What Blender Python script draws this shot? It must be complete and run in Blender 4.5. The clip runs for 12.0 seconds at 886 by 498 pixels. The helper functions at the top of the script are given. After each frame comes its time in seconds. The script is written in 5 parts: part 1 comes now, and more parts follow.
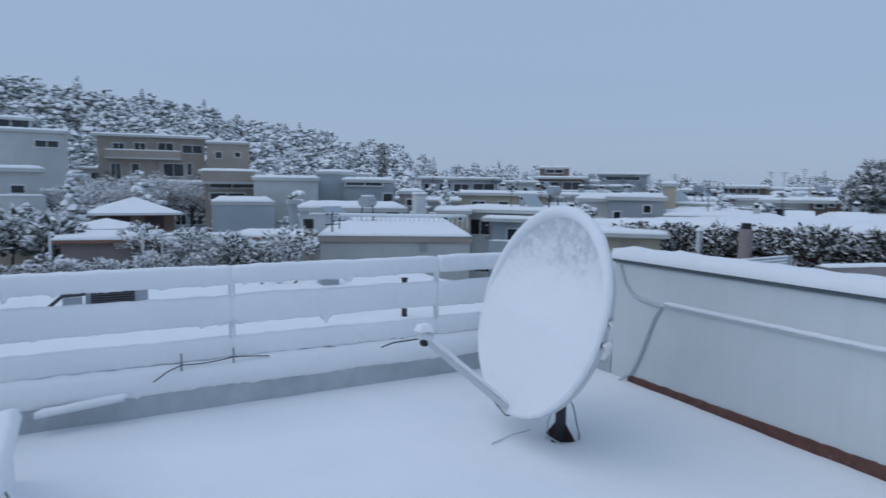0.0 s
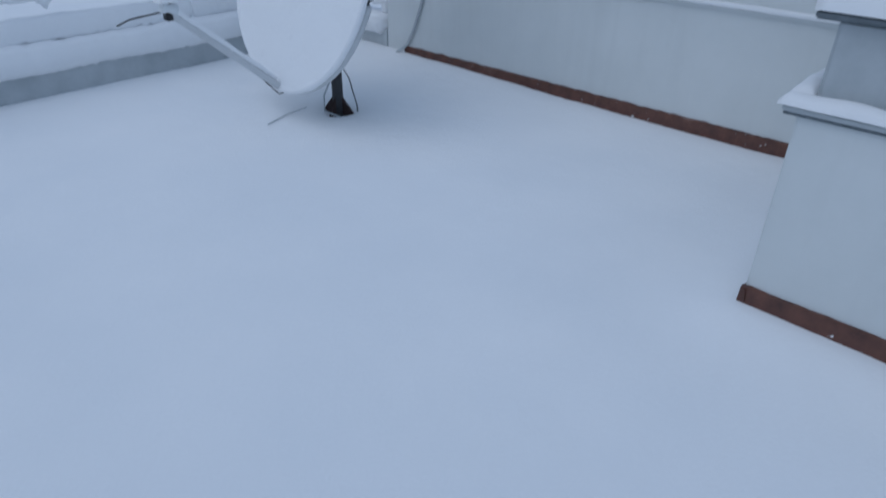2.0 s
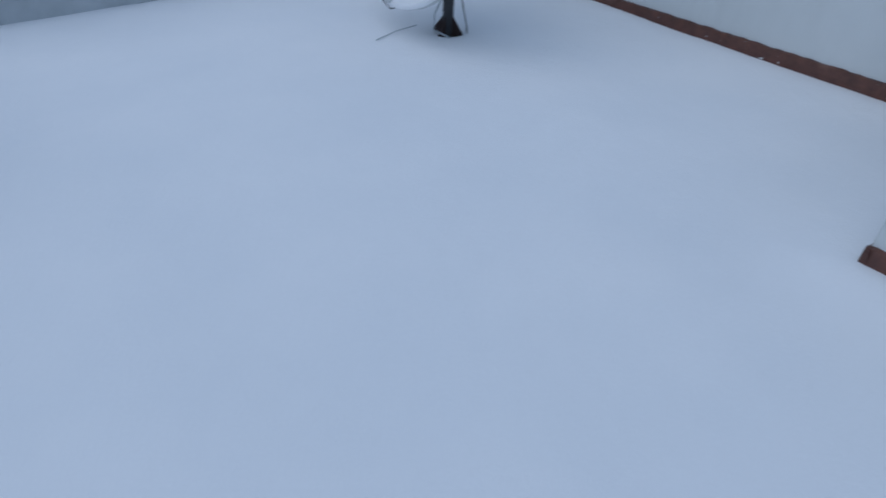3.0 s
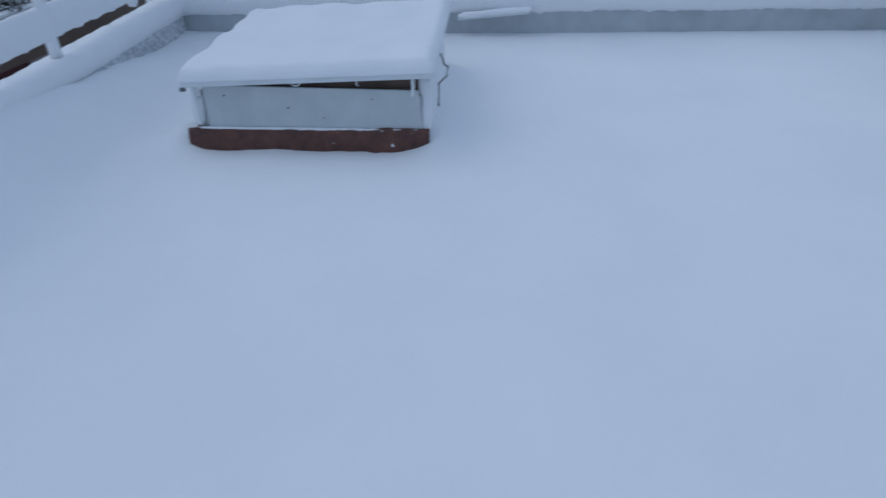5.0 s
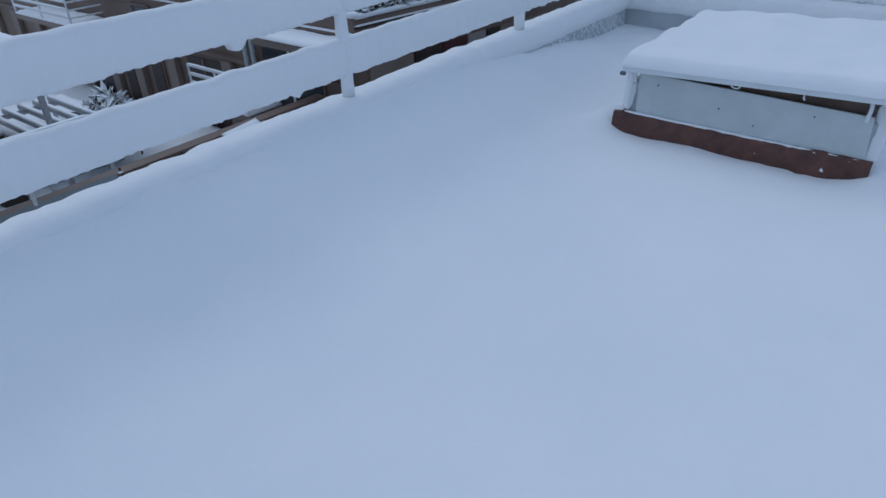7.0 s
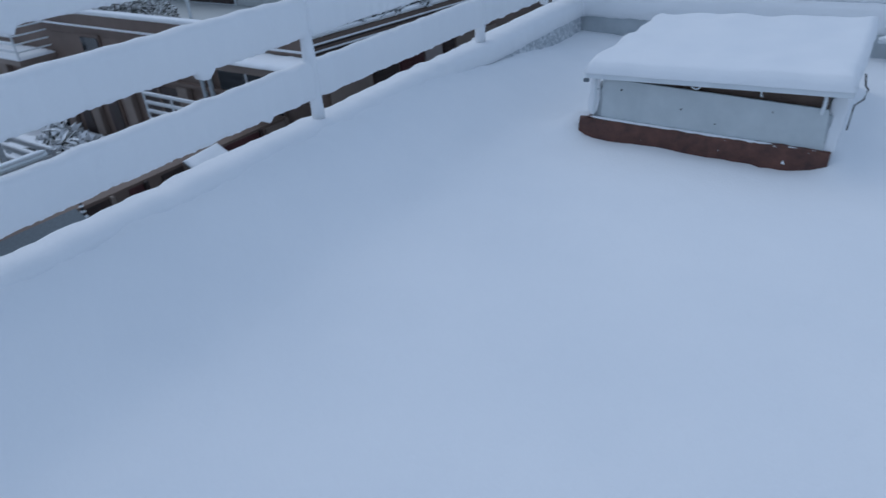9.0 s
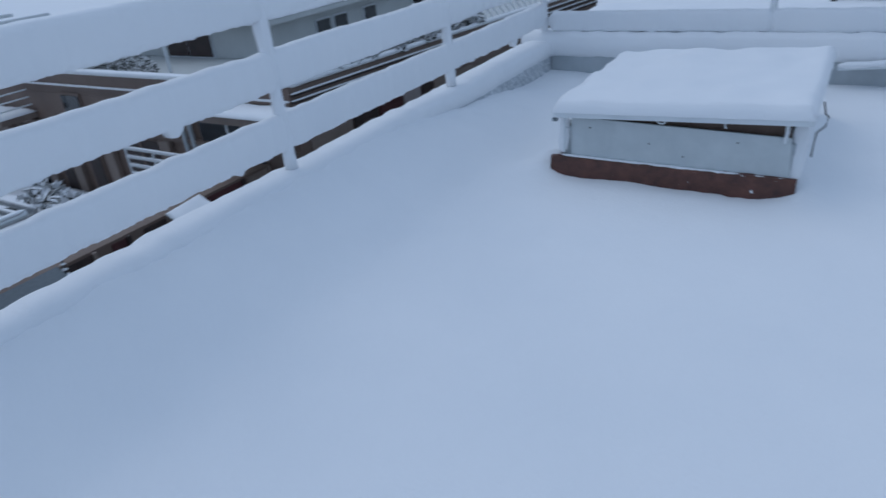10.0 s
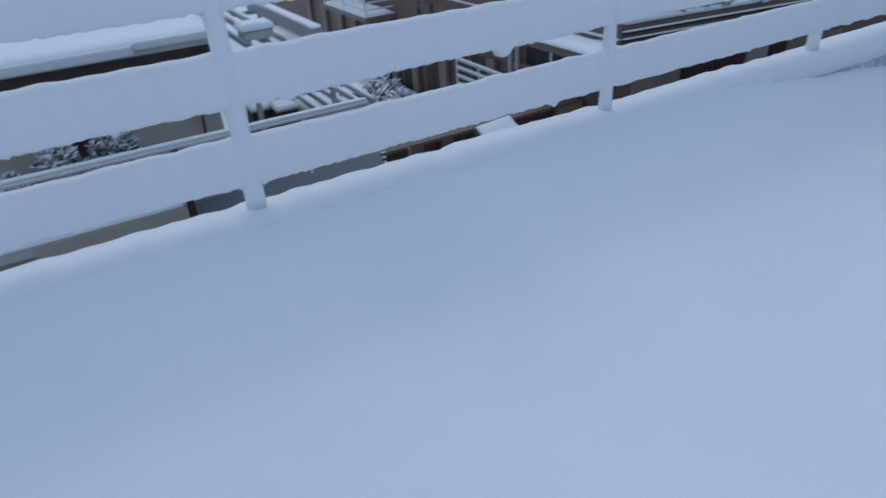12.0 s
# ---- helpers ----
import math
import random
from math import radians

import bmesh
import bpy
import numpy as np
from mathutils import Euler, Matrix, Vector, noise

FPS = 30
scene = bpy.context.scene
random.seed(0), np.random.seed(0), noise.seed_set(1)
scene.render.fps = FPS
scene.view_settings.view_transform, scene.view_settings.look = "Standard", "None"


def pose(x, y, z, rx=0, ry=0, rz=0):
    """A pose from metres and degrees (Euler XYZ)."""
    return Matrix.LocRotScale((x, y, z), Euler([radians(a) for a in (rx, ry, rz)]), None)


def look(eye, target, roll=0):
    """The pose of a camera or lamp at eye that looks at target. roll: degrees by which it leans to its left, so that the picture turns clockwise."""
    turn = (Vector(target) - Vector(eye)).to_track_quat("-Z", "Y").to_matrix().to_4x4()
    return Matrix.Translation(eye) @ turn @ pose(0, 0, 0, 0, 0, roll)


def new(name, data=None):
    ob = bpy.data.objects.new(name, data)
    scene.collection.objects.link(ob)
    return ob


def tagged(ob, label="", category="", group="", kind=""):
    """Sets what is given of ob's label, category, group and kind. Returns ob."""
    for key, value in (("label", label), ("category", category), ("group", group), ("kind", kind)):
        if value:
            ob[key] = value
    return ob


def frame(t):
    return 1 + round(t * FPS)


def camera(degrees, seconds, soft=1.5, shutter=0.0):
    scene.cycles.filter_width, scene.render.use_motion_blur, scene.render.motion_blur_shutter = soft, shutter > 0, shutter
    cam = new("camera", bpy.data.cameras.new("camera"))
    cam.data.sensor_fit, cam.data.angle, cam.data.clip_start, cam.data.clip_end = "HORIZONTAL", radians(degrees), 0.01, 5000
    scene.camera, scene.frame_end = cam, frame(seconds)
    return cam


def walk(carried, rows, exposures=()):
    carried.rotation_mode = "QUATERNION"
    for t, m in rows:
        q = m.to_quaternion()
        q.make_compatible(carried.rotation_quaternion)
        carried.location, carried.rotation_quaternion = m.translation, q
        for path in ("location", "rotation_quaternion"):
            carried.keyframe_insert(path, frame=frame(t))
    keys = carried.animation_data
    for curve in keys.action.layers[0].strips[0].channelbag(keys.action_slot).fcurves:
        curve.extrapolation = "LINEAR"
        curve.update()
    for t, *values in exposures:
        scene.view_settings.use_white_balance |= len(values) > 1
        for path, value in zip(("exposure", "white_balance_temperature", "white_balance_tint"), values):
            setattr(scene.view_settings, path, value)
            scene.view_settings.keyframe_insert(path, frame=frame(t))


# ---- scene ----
# camera and its way
cam = camera(68.2, 12.0, soft=1.5, shutter=0.4)
PATH = [
    (0, (0.006, 0.01, 1.743), (0.968, 1.752, 1.548), 0.8),
    (0.5, (0.035, 0.033, 1.744), (1.181, 1.657, 1.524), -0.3),
    (1, (0.066, 0.034, 1.695), (1.293, 1.563, 1.3), 0.3),
    (1.2, (0.085, 0.039, 1.695), (1.351, 1.481, 1.128), 0.9),
    (1.5, (0.128, 0.008, 1.585), (1.436, 1.312, 0.817), 1.3),
    (2, (0.166, 0.003, 1.525), (1.429, 1.159, 0.491), 0.8),
    (2.5, (0.16, 0.017, 1.532), (1.303, 1.165, 0.359), 0.5),
    (2.7, (0.119, 0.043, 1.511), (1.223, 1.216, 0.327), 1.2),
    (4.3, (0.11, -0.092, 1.389), (0.341, 1.536, 0.251), -1.1),
    (4.5, (0.062, -0.108, 1.421), (0.193, 1.561, 0.327), -1.2),
    (5, (-0.043, -0.175, 1.436), (-0.189, 1.493, 0.341), -1.8),
    (5.5, (-0.105, -0.257, 1.42), (-0.474, 1.404, 0.368), -1.4),
    (6, (-0.146, -0.337, 1.42), (-0.835, 1.231, 0.386), -2.9),
    (6.5, (-0.22, -0.427, 1.41), (-1.169, 0.989, 0.363), -1.8),
    (6.7, (-0.225, -0.413, 1.416), (-1.26, 0.93, 0.357), -2.2),
    (8.3, (-0.247, -0.502, 1.403), (-1.332, 0.819, 0.365), -1.4),
    (8.5, (-0.286, -0.494, 1.426), (-1.351, 0.838, 0.381), -2.2),
    (9, (-0.263, -0.467, 1.443), (-1.252, 0.934, 0.415), -4.1),
    (9.5, (-0.235, -0.414, 1.452), (-1.126, 1.069, 0.447), -6.5),
    (9.8, (-0.212, -0.395, 1.456), (-1.121, 1.112, 0.507), -6.7),
    (10, (-0.217, -0.42, 1.462), (-1.202, 1.052, 0.532), -6.2),
    (10.5, (-0.254, -0.47, 1.452), (-1.355, 0.903, 0.501), -5.8),
    (11, (-0.275, -0.458, 1.454), (-1.496, 0.775, 0.46), -5.5),
    (11.5, (-0.254, -0.408, 1.458), (-1.673, 0.612, 0.486), -5.7),
    (12, (-0.265, -0.393, 1.446), (-1.778, 0.425, 0.426), -4.1),
]
walk(cam, [(row[0], look(*row[1:])) for row in PATH], ((0.0, 0.0, 6500, 10), (0.8, 0.03, 6500, 10), (1.5, -0.05, 6480, 10), (2.0, -0.24, 6400, 10), (2.5, -0.24, 6350, 10), (4.5, -0.20, 6340, 10), (8.5, -0.14, 6350, 10), (12.0, -0.13, 6370, 10)))

# ---- world and light ----
world = bpy.data.worlds.new("overcast")
scene.world = world
world.use_nodes = True
wn, wl = world.node_tree.nodes, world.node_tree.links
sky = wn.new("ShaderNodeTexSky")
sky.sky_type = "NISHITA"
sky.sun_disc = False
sky.sun_elevation, sky.sun_rotation = radians(53), radians(280)
cloud = wn.new("ShaderNodeRGB")
cloud.outputs[0].default_value = (0.324, 0.437, 0.622, 1)
dim = wn.new("ShaderNodeMix")
dim.data_type = "RGBA"
dim.inputs[0].default_value = 0.985
wl.new(sky.outputs[0], dim.inputs[6])
wl.new(cloud.outputs[0], dim.inputs[7])
wl.new(dim.outputs[2], wn["Background"].inputs[0])
# an overcast dome, dimmer at the horizon than overhead
way = wn.new("ShaderNodeTexCoord")
split = wn.new("ShaderNodeSeparateXYZ")
wl.new(way.outputs["Generated"], split.inputs[0])
dome = wn.new("ShaderNodeMapRange")
dome.inputs[1].default_value, dome.inputs[2].default_value = 0.0, 1.0
dome.inputs[3].default_value, dome.inputs[4].default_value = 0.855, 1.11
wl.new(split.outputs[2], dome.inputs[0])
wl.new(dome.outputs[0], wn["Background"].inputs[1])
sun_data = bpy.data.lights.new("sun", "SUN")
sun_data.energy, sun_data.angle, sun_data.color = 0.5, radians(60), (0.97, 0.98, 1.0)
sun = new("sun", sun_data)
sun.matrix_world = look((-11, 2, 15), (0, 0, 0))


# ---- materials ----
def material(name, build):
    m = bpy.data.materials.new(name)
    m.use_nodes = True
    nt = m.node_tree
    build(nt, nt.nodes, nt.links, nt.nodes["Principled BSDF"])
    return m


def tex_noise(n, l, scale, detail=4, rough=0.55, world_space=False):
    tc = n.new("ShaderNodeNewGeometry") if world_space else n.new("ShaderNodeTexCoord")
    t = n.new("ShaderNodeTexNoise")
    t.inputs["Scale"].default_value, t.inputs["Detail"].default_value, t.inputs["Roughness"].default_value = scale, detail, rough
    l.new(tc.outputs["Position" if world_space else "Object"], t.inputs["Vector"])
    return t.outputs["Fac"]


def ramp(n, l, fac, a, b, lo=0.3, hi=0.7):
    r = n.new("ShaderNodeValToRGB")
    r.color_ramp.elements[0].position, r.color_ramp.elements[1].position = lo, hi
    r.color_ramp.elements[0].color, r.color_ramp.elements[1].color = (*a, 1), (*b, 1)
    l.new(fac, r.inputs[0])
    return r.outputs[0]


def mixed(n, l, fac, a, b):
    m = n.new("ShaderNodeMix")
    m.data_type = "RGBA"
    for sock, v in ((m.inputs[0], fac), (m.inputs[6], a), (m.inputs[7], b)):
        if isinstance(v, bpy.types.NodeSocket):
            l.new(v, sock)
        elif isinstance(v, tuple):
            sock.default_value = (*v, 1)
        else:
            sock.default_value = v
    return m.outputs[2]


def bumped(n, l, p, fac, strength, dist):
    b = n.new("ShaderNodeBump")
    b.inputs["Strength"].default_value, b.inputs["Distance"].default_value = strength, dist
    l.new(fac, b.inputs["Height"])
    l.new(b.outputs[0], p.inputs["Normal"])


def math_node(n, l, op, a, b):
    m = n.new("ShaderNodeMath")
    m.operation = op
    for sock, v in zip(m.inputs, (a, b)):
        if isinstance(v, bpy.types.NodeSocket):
            l.new(v, sock)
        else:
            sock.default_value = v
    return m.outputs[0]


def snow_fac(n, l, lo, hi, scale, amount=0.5):
    """Where snow lies: on what faces up, broken up by noise."""
    g = n.new("ShaderNodeNewGeometry")
    s = n.new("ShaderNodeSeparateXYZ")
    l.new(g.outputs["Normal"], s.inputs[0])
    k = math_node(n, l, "ADD", s.outputs[2], math_node(n, l, "MULTIPLY", math_node(n, l, "SUBTRACT", tex_noise(n, l, scale, 5, 0.6, True), 0.5), amount))
    mr = n.new("ShaderNodeMapRange")
    mr.inputs[1].default_value, mr.inputs[2].default_value = lo, hi
    l.new(k, mr.inputs[0])
    return mr.outputs[0]


SNOW = (0.86, 0.875, 0.89)


def m_snow(nt, n, l, p):
    big = tex_noise(n, l, 1.3, 3, 0.5, True)
    col = ramp(n, l, big, (0.83, 0.85, 0.87), (0.88, 0.89, 0.90))
    l.new(col, p.inputs["Base Color"])
    p.inputs["Roughness"].default_value = 0.75
    p.inputs["Specular IOR Level"].default_value = 0.25
    fine = math_node(n, l, "ADD", tex_noise(n, l, 60, 5, 0.6, True), math_node(n, l, "MULTIPLY", tex_noise(n, l, 9, 3, 0.5, True), 1.5))
    bumped(n, l, p, fine, 0.25, 0.012)


def m_crust(nt, n, l, p):
    # snow in the bowl: smooth below, granular and thin near the upper rim
    g = n.new("ShaderNodeNewGeometry")
    sep = n.new("ShaderNodeSeparateXYZ")
    l.new(g.outputs["Position"], sep.inputs[0])
    mr = n.new("ShaderNodeMapRange")
    mr.inputs[1].default_value, mr.inputs[2].default_value = 1.08, 1.45
    l.new(sep.outputs[2], mr.inputs[0])
    spots = tex_noise(n, l, 15, 5, 0.6, True)
    patches = tex_noise(n, l, 5, 3, 0.6, True)
    reach = math_node(n, l, "ADD", mr.outputs[0], math_node(n, l, "MULTIPLY", math_node(n, l, "SUBTRACT", patches, 0.5), 1.3))
    level = math_node(n, l, "SUBTRACT", spots, math_node(n, l, "MULTIPLY", reach, 0.21))
    f = ramp(n, l, level, (1, 1, 1), (0, 0, 0), 0.29, 0.40)
    thin = ramp(n, l, reach, (0, 0, 0), (1, 1, 1), 0.15, 0.6)
    f = math_node(n, l, "MULTIPLY", f, thin)
    l.new(mixed(n, l, f, SNOW, (0.70, 0.735, 0.765)), p.inputs["Base Color"])
    p.inputs["Roughness"].default_value = 0.75
    bumped(n, l, p, math_node(n, l, "MULTIPLY", spots, math_node(n, l, "MAXIMUM", reach, 0.12)), 1.0, 0.05)


def painted(a, b, scale=2.2, rough=0.6, bump=0.12, streak=True):
    def build(nt, n, l, p):
        base = ramp(n, l, tex_noise(n, l, scale, 5, 0.6, True), a, b, 0.3, 0.75)
        if streak:
            tc = n.new("ShaderNodeNewGeometry")
            mp = n.new("ShaderNodeMapping")
            mp.inputs["Scale"].default_value = (7, 7, 0.7)
            l.new(tc.outputs["Position"], mp.inputs["Vector"])
            st = n.new("ShaderNodeTexNoise")
            st.inputs["Scale"].default_value, st.inputs["Detail"].default_value = 1.4, 5
            l.new(mp.outputs[0], st.inputs["Vector"])
            f = ramp(n, l, st.outputs["Fac"], (0, 0, 0), (1, 1, 1), 0.5, 0.8)
            base = mixed(n, l, math_node(n, l, "MULTIPLY", f, 0.16), base, tuple(v * 0.75 for v in a))
        l.new(base, p.inputs["Base Color"])
        p.inputs["Roughness"].default_value = rough
        bumped(n, l, p, tex_noise(n, l, 45, 4, 0.6, True), bump, 0.01)
    return build


def snowy(build_base, lo, hi, scale, amount=0.5):
    def build(nt, n, l, p):
        build_base(nt, n, l, p)
        old = p.inputs["Base Color"].links[0].from_socket
        l.new(mixed(n, l, snow_fac(n, l, lo, hi, scale, amount), old, SNOW), p.inputs["Base Color"])
    return build


def m_membrane(nt, n, l, p):
    f = tex_noise(n, l, 14, 6, 0.65, True)
    col = ramp(n, l, f, (0.065, 0.027, 0.021), (0.16, 0.063, 0.043), 0.3, 0.7)
    worn = ramp(n, l, tex_noise(n, l, 3.1, 3, 0.5, True), (0, 0, 0), (1, 1, 1), 0.6, 0.68)
    flakes = ramp(n, l, tex_noise(n, l, 38, 2, 0.5, True), (0, 0, 0), (1, 1, 1), 0.735, 0.765)
    l.new(mixed(n, l, flakes, mixed(n, l, math_node(n, l, "MULTIPLY", worn, 0.6), col, (0.26, 0.15, 0.115)), SNOW), p.inputs["Base Color"])
    p.inputs["Roughness"].default_value = 0.55
    bumped(n, l, p, f, 0.5, 0.01)


def metal(color, rough=0.4, metallic=0.9):
    def build(nt, n, l, p):
        f = tex_noise(n, l, 25, 4, 0.6, True)
        l.new(ramp(n, l, f, tuple(c * 0.75 for c in color), color), p.inputs["Base Color"])
        p.inputs["Metallic"].default_value, p.inputs["Roughness"].default_value = metallic, rough
    return build


def m_glass(nt, n, l, p):
    f = tex_noise(n, l, 0.35, 2, 0.5, True)
    l.new(ramp(n, l, f, (0.012, 0.014, 0.017), (0.05, 0.055, 0.06)), p.inputs["Base Color"])
    p.inputs["Roughness"].default_value = 0.08


def patchy_curb(nt, n, l, p):
    # curb paint with snow blown on to it in ragged patches
    painted((0.34, 0.38, 0.41), (0.48, 0.52, 0.55), 4.5, streak=False)(nt, n, l, p)
    old = p.inputs["Base Color"].links[0].from_socket
    f = ramp(n, l, tex_noise(n, l, 26, 7, 0.75, True), (0, 0, 0), (1, 1, 1), 0.44, 0.62)
    l.new(mixed(n, l, f, old, SNOW), p.inputs["Base Color"])


M_SNOW = material("snow", m_snow)
M_CRUST = material("thin_snow", m_crust)
M_WHITE = material("white_wall_paint", painted((0.62, 0.655, 0.655), (0.70, 0.73, 0.73), 1.6))
M_CURB = material("grey_curb_paint", painted((0.40, 0.44, 0.46), (0.54, 0.58, 0.60), 4.5))
M_HATCH = material("dull_white_board", painted((0.50, 0.545, 0.555), (0.60, 0.64, 0.645), 7, 0.55, 0.1))
M_STUCK = material("snow_blown_curb", patchy_curb)
M_RAIL = material("white_rail_paint", painted((0.66, 0.70, 0.72), (0.76, 0.79, 0.80), 5, 0.45, 0.05, False))
M_MEMBRANE = material("red_membrane", m_membrane)
M_DARKMETAL = material("dark_steel", metal((0.07, 0.07, 0.075), 0.5, 0.6))
M_BLACK = material("black_rubber", metal((0.02, 0.02, 0.022), 0.5, 0.0))
M_RUST = material("rusty_steel", metal((0.055, 0.032, 0.03), 0.7, 0.2))
M_DISH = material("grey_dish_paint", painted((0.55, 0.57, 0.58), (0.62, 0.64, 0.65), 3, 0.4, 0.03, False))
M_ZINC = material("zinc_sheet", metal((0.55, 0.58, 0.6), 0.45, 0.5))
M_WOOD = material("weathered_board", painted((0.10, 0.065, 0.05), (0.18, 0.12, 0.09), 8, 0.8, 0.3))
M_GLASS = material("window_glass", m_glass)
# dark_metal parts, and shade lines painted at the wall coping and chimney ledge
M_LINE = material("dark_flashing_and_shade", metal((0.16, 0.19, 0.21), 0.6, 0.3))
M_TAN = material("tan_render", painted((0.34, 0.29, 0.245), (0.42, 0.365, 0.315), 0.5))
M_BROWN = material("brown_render", painted((0.15, 0.102, 0.08), (0.21, 0.148, 0.118), 0.8))
M_FAWN = material("fawn_render", painted((0.20, 0.152, 0.125), (0.27, 0.21, 0.175), 0.9))
M_SAND = material("sand_render", painted((0.42, 0.36, 0.315), (0.50, 0.435, 0.385), 0.7))
M_DARKBROWN = material("dark_brown_shutter", painted((0.03, 0.02, 0.017), (0.06, 0.035, 0.03), 3, 0.6, 0.2))
M_MAROON = material("maroon_awning", painted((0.06, 0.018, 0.018), (0.10, 0.03, 0.03), 3, 0.7, 0.2))
M_PALE = material("pale_render", painted((0.48, 0.50, 0.49), (0.58, 0.60, 0.59), 0.4))
M_CREAM = material("cream_render", painted((0.42, 0.37, 0.28), (0.50, 0.44, 0.34), 0.4))
M_GREY = material("grey_render", painted((0.30, 0.33, 0.36), (0.38, 0.41, 0.44), 0.4))
M_BLUEGREY = material("blue_grey_render", painted((0.36, 0.42, 0.46), (0.44, 0.50, 0.53), 0.4))
M_TILE = material("terracotta", painted((0.24, 0.12, 0.08), (0.32, 0.17, 0.12), 1.5))
M_PINK = material("pinkish_render", painted((0.27, 0.225, 0.22), (0.36, 0.31, 0.30), 1.2))
M_GROUND = material("snowy_ground", snowy(painted((0.10, 0.10, 0.10), (0.2, 0.19, 0.18), 0.3, 0.8, 0.1, False), 0.3, 0.75, 0.25, 1.1))
M_ASPHALT = material("wet_asphalt", painted((0.035, 0.036, 0.038), (0.07, 0.07, 0.072), 1.5, 0.5, 0.2, False))
M_BARK = material("bark", painted((0.05, 0.04, 0.033), (0.09, 0.07, 0.055), 9, 0.9, 0.4, False))
# base colour lifted and snow spread wide to stand in for distance haze
M_PINE = material("snowy_hazy_pine", snowy(painted((0.085, 0.105, 0.105), (0.135, 0.155, 0.145), 0.6, 0.8, 0.2, False), -0.75, 0.4, 0.7, 1.3))
M_HEDGE = material("snowy_hedge", snowy(painted((0.03, 0.034, 0.026), (0.06, 0.058, 0.045), 3, 0.8, 0.2, False), 0.15, 0.6, 1.6, 1.3))
M_TWIG = material("snowy_twigs", snowy(painted((0.10, 0.095, 0.09), (0.16, 0.15, 0.14), 3, 0.8, 0.2, False), -0.95, 0.25, 2.0, 1.2))
M_SHRUB = material("snowy_shrub", snowy(painted((0.035, 0.045, 0.042), (0.07, 0.075, 0.065), 2, 0.8, 0.2, False), -0.35, 0.35, 1.2, 1.6))


# ---- mesh helpers ----
def part(name, bm, mat, parent=None, label="", smooth=False):
    me = bpy.data.meshes.new(name)
    bm.to_mesh(me)
    bm.free()
    me.materials.append(mat)
    if smooth:
        me.polygons.foreach_set("use_smooth", [True] * len(me.polygons))
    ob = new(name, me)
    if parent is not None:
        ob.parent = parent
    return tagged(ob, label)


def thing(name, label, category, group="", kind="", at=(0, 0, 0)):
    ob = new(name)
    ob.location = at
    return tagged(ob, label, category, group, kind)


def add_box(bm, x0, x1, y0, y1, z0, z1, m=None):
    vs = [bm.verts.new((x, y, z)) for z in (z0, z1) for y in (y0, y1) for x in (x0, x1)]
    for f in ((0, 2, 3, 1), (4, 5, 7, 6), (0, 1, 5, 4), (1, 3, 7, 5), (3, 2, 6, 7), (2, 0, 4, 6)):
        bm.faces.new([vs[i] for i in f])
    if m is not None:
        for v in vs:
            v.co = m @ v.co
    return vs


def box(x0, x1, y0, y1, z0, z1, bevel=0.0, m=None, seg=2):
    bm = bmesh.new()
    add_box(bm, x0, x1, y0, y1, z0, z1, m)
    if bevel:
        bmesh.ops.bevel(bm, geom=bm.edges[:], offset=bevel, segments=seg, affect="EDGES")
    return bm


def add_tube(bm, pts, r, sides=8, taper=1.0):
    pts = [Vector(p) for p in pts]
    rings = []
    for i, p in enumerate(pts):
        d = (pts[min(i + 1, len(pts) - 1)] - pts[max(i - 1, 0)]).normalized()
        a = d.cross(Vector((0, 0, 1)) if abs(d.z) < 0.95 else Vector((1, 0, 0))).normalized()
        b = d.cross(a)
        k = r * (1 + (taper - 1) * i / max(1, len(pts) - 1))
        rings.append([bm.verts.new(p + k * (math.cos(q) * a + math.sin(q) * b)) for q in [2 * math.pi * j / sides for j in range(sides)]])
    for u, v in zip(rings, rings[1:]):
        for j in range(sides):
            bm.faces.new((u[j], u[(j + 1) % sides], v[(j + 1) % sides], v[j]))
    bm.faces.new(rings[0][::-1])
    bm.faces.new(rings[-1])


def tube(pts, r, sides=8, taper=1.0):
    bm = bmesh.new()
    add_tube(bm, pts, r, sides, taper)
    bmesh.ops.recalc_face_normals(bm, faces=bm.faces[:])
    return bm


def nz(x, y, z=0.0):
    return noise.noise(Vector((x, y, z)))


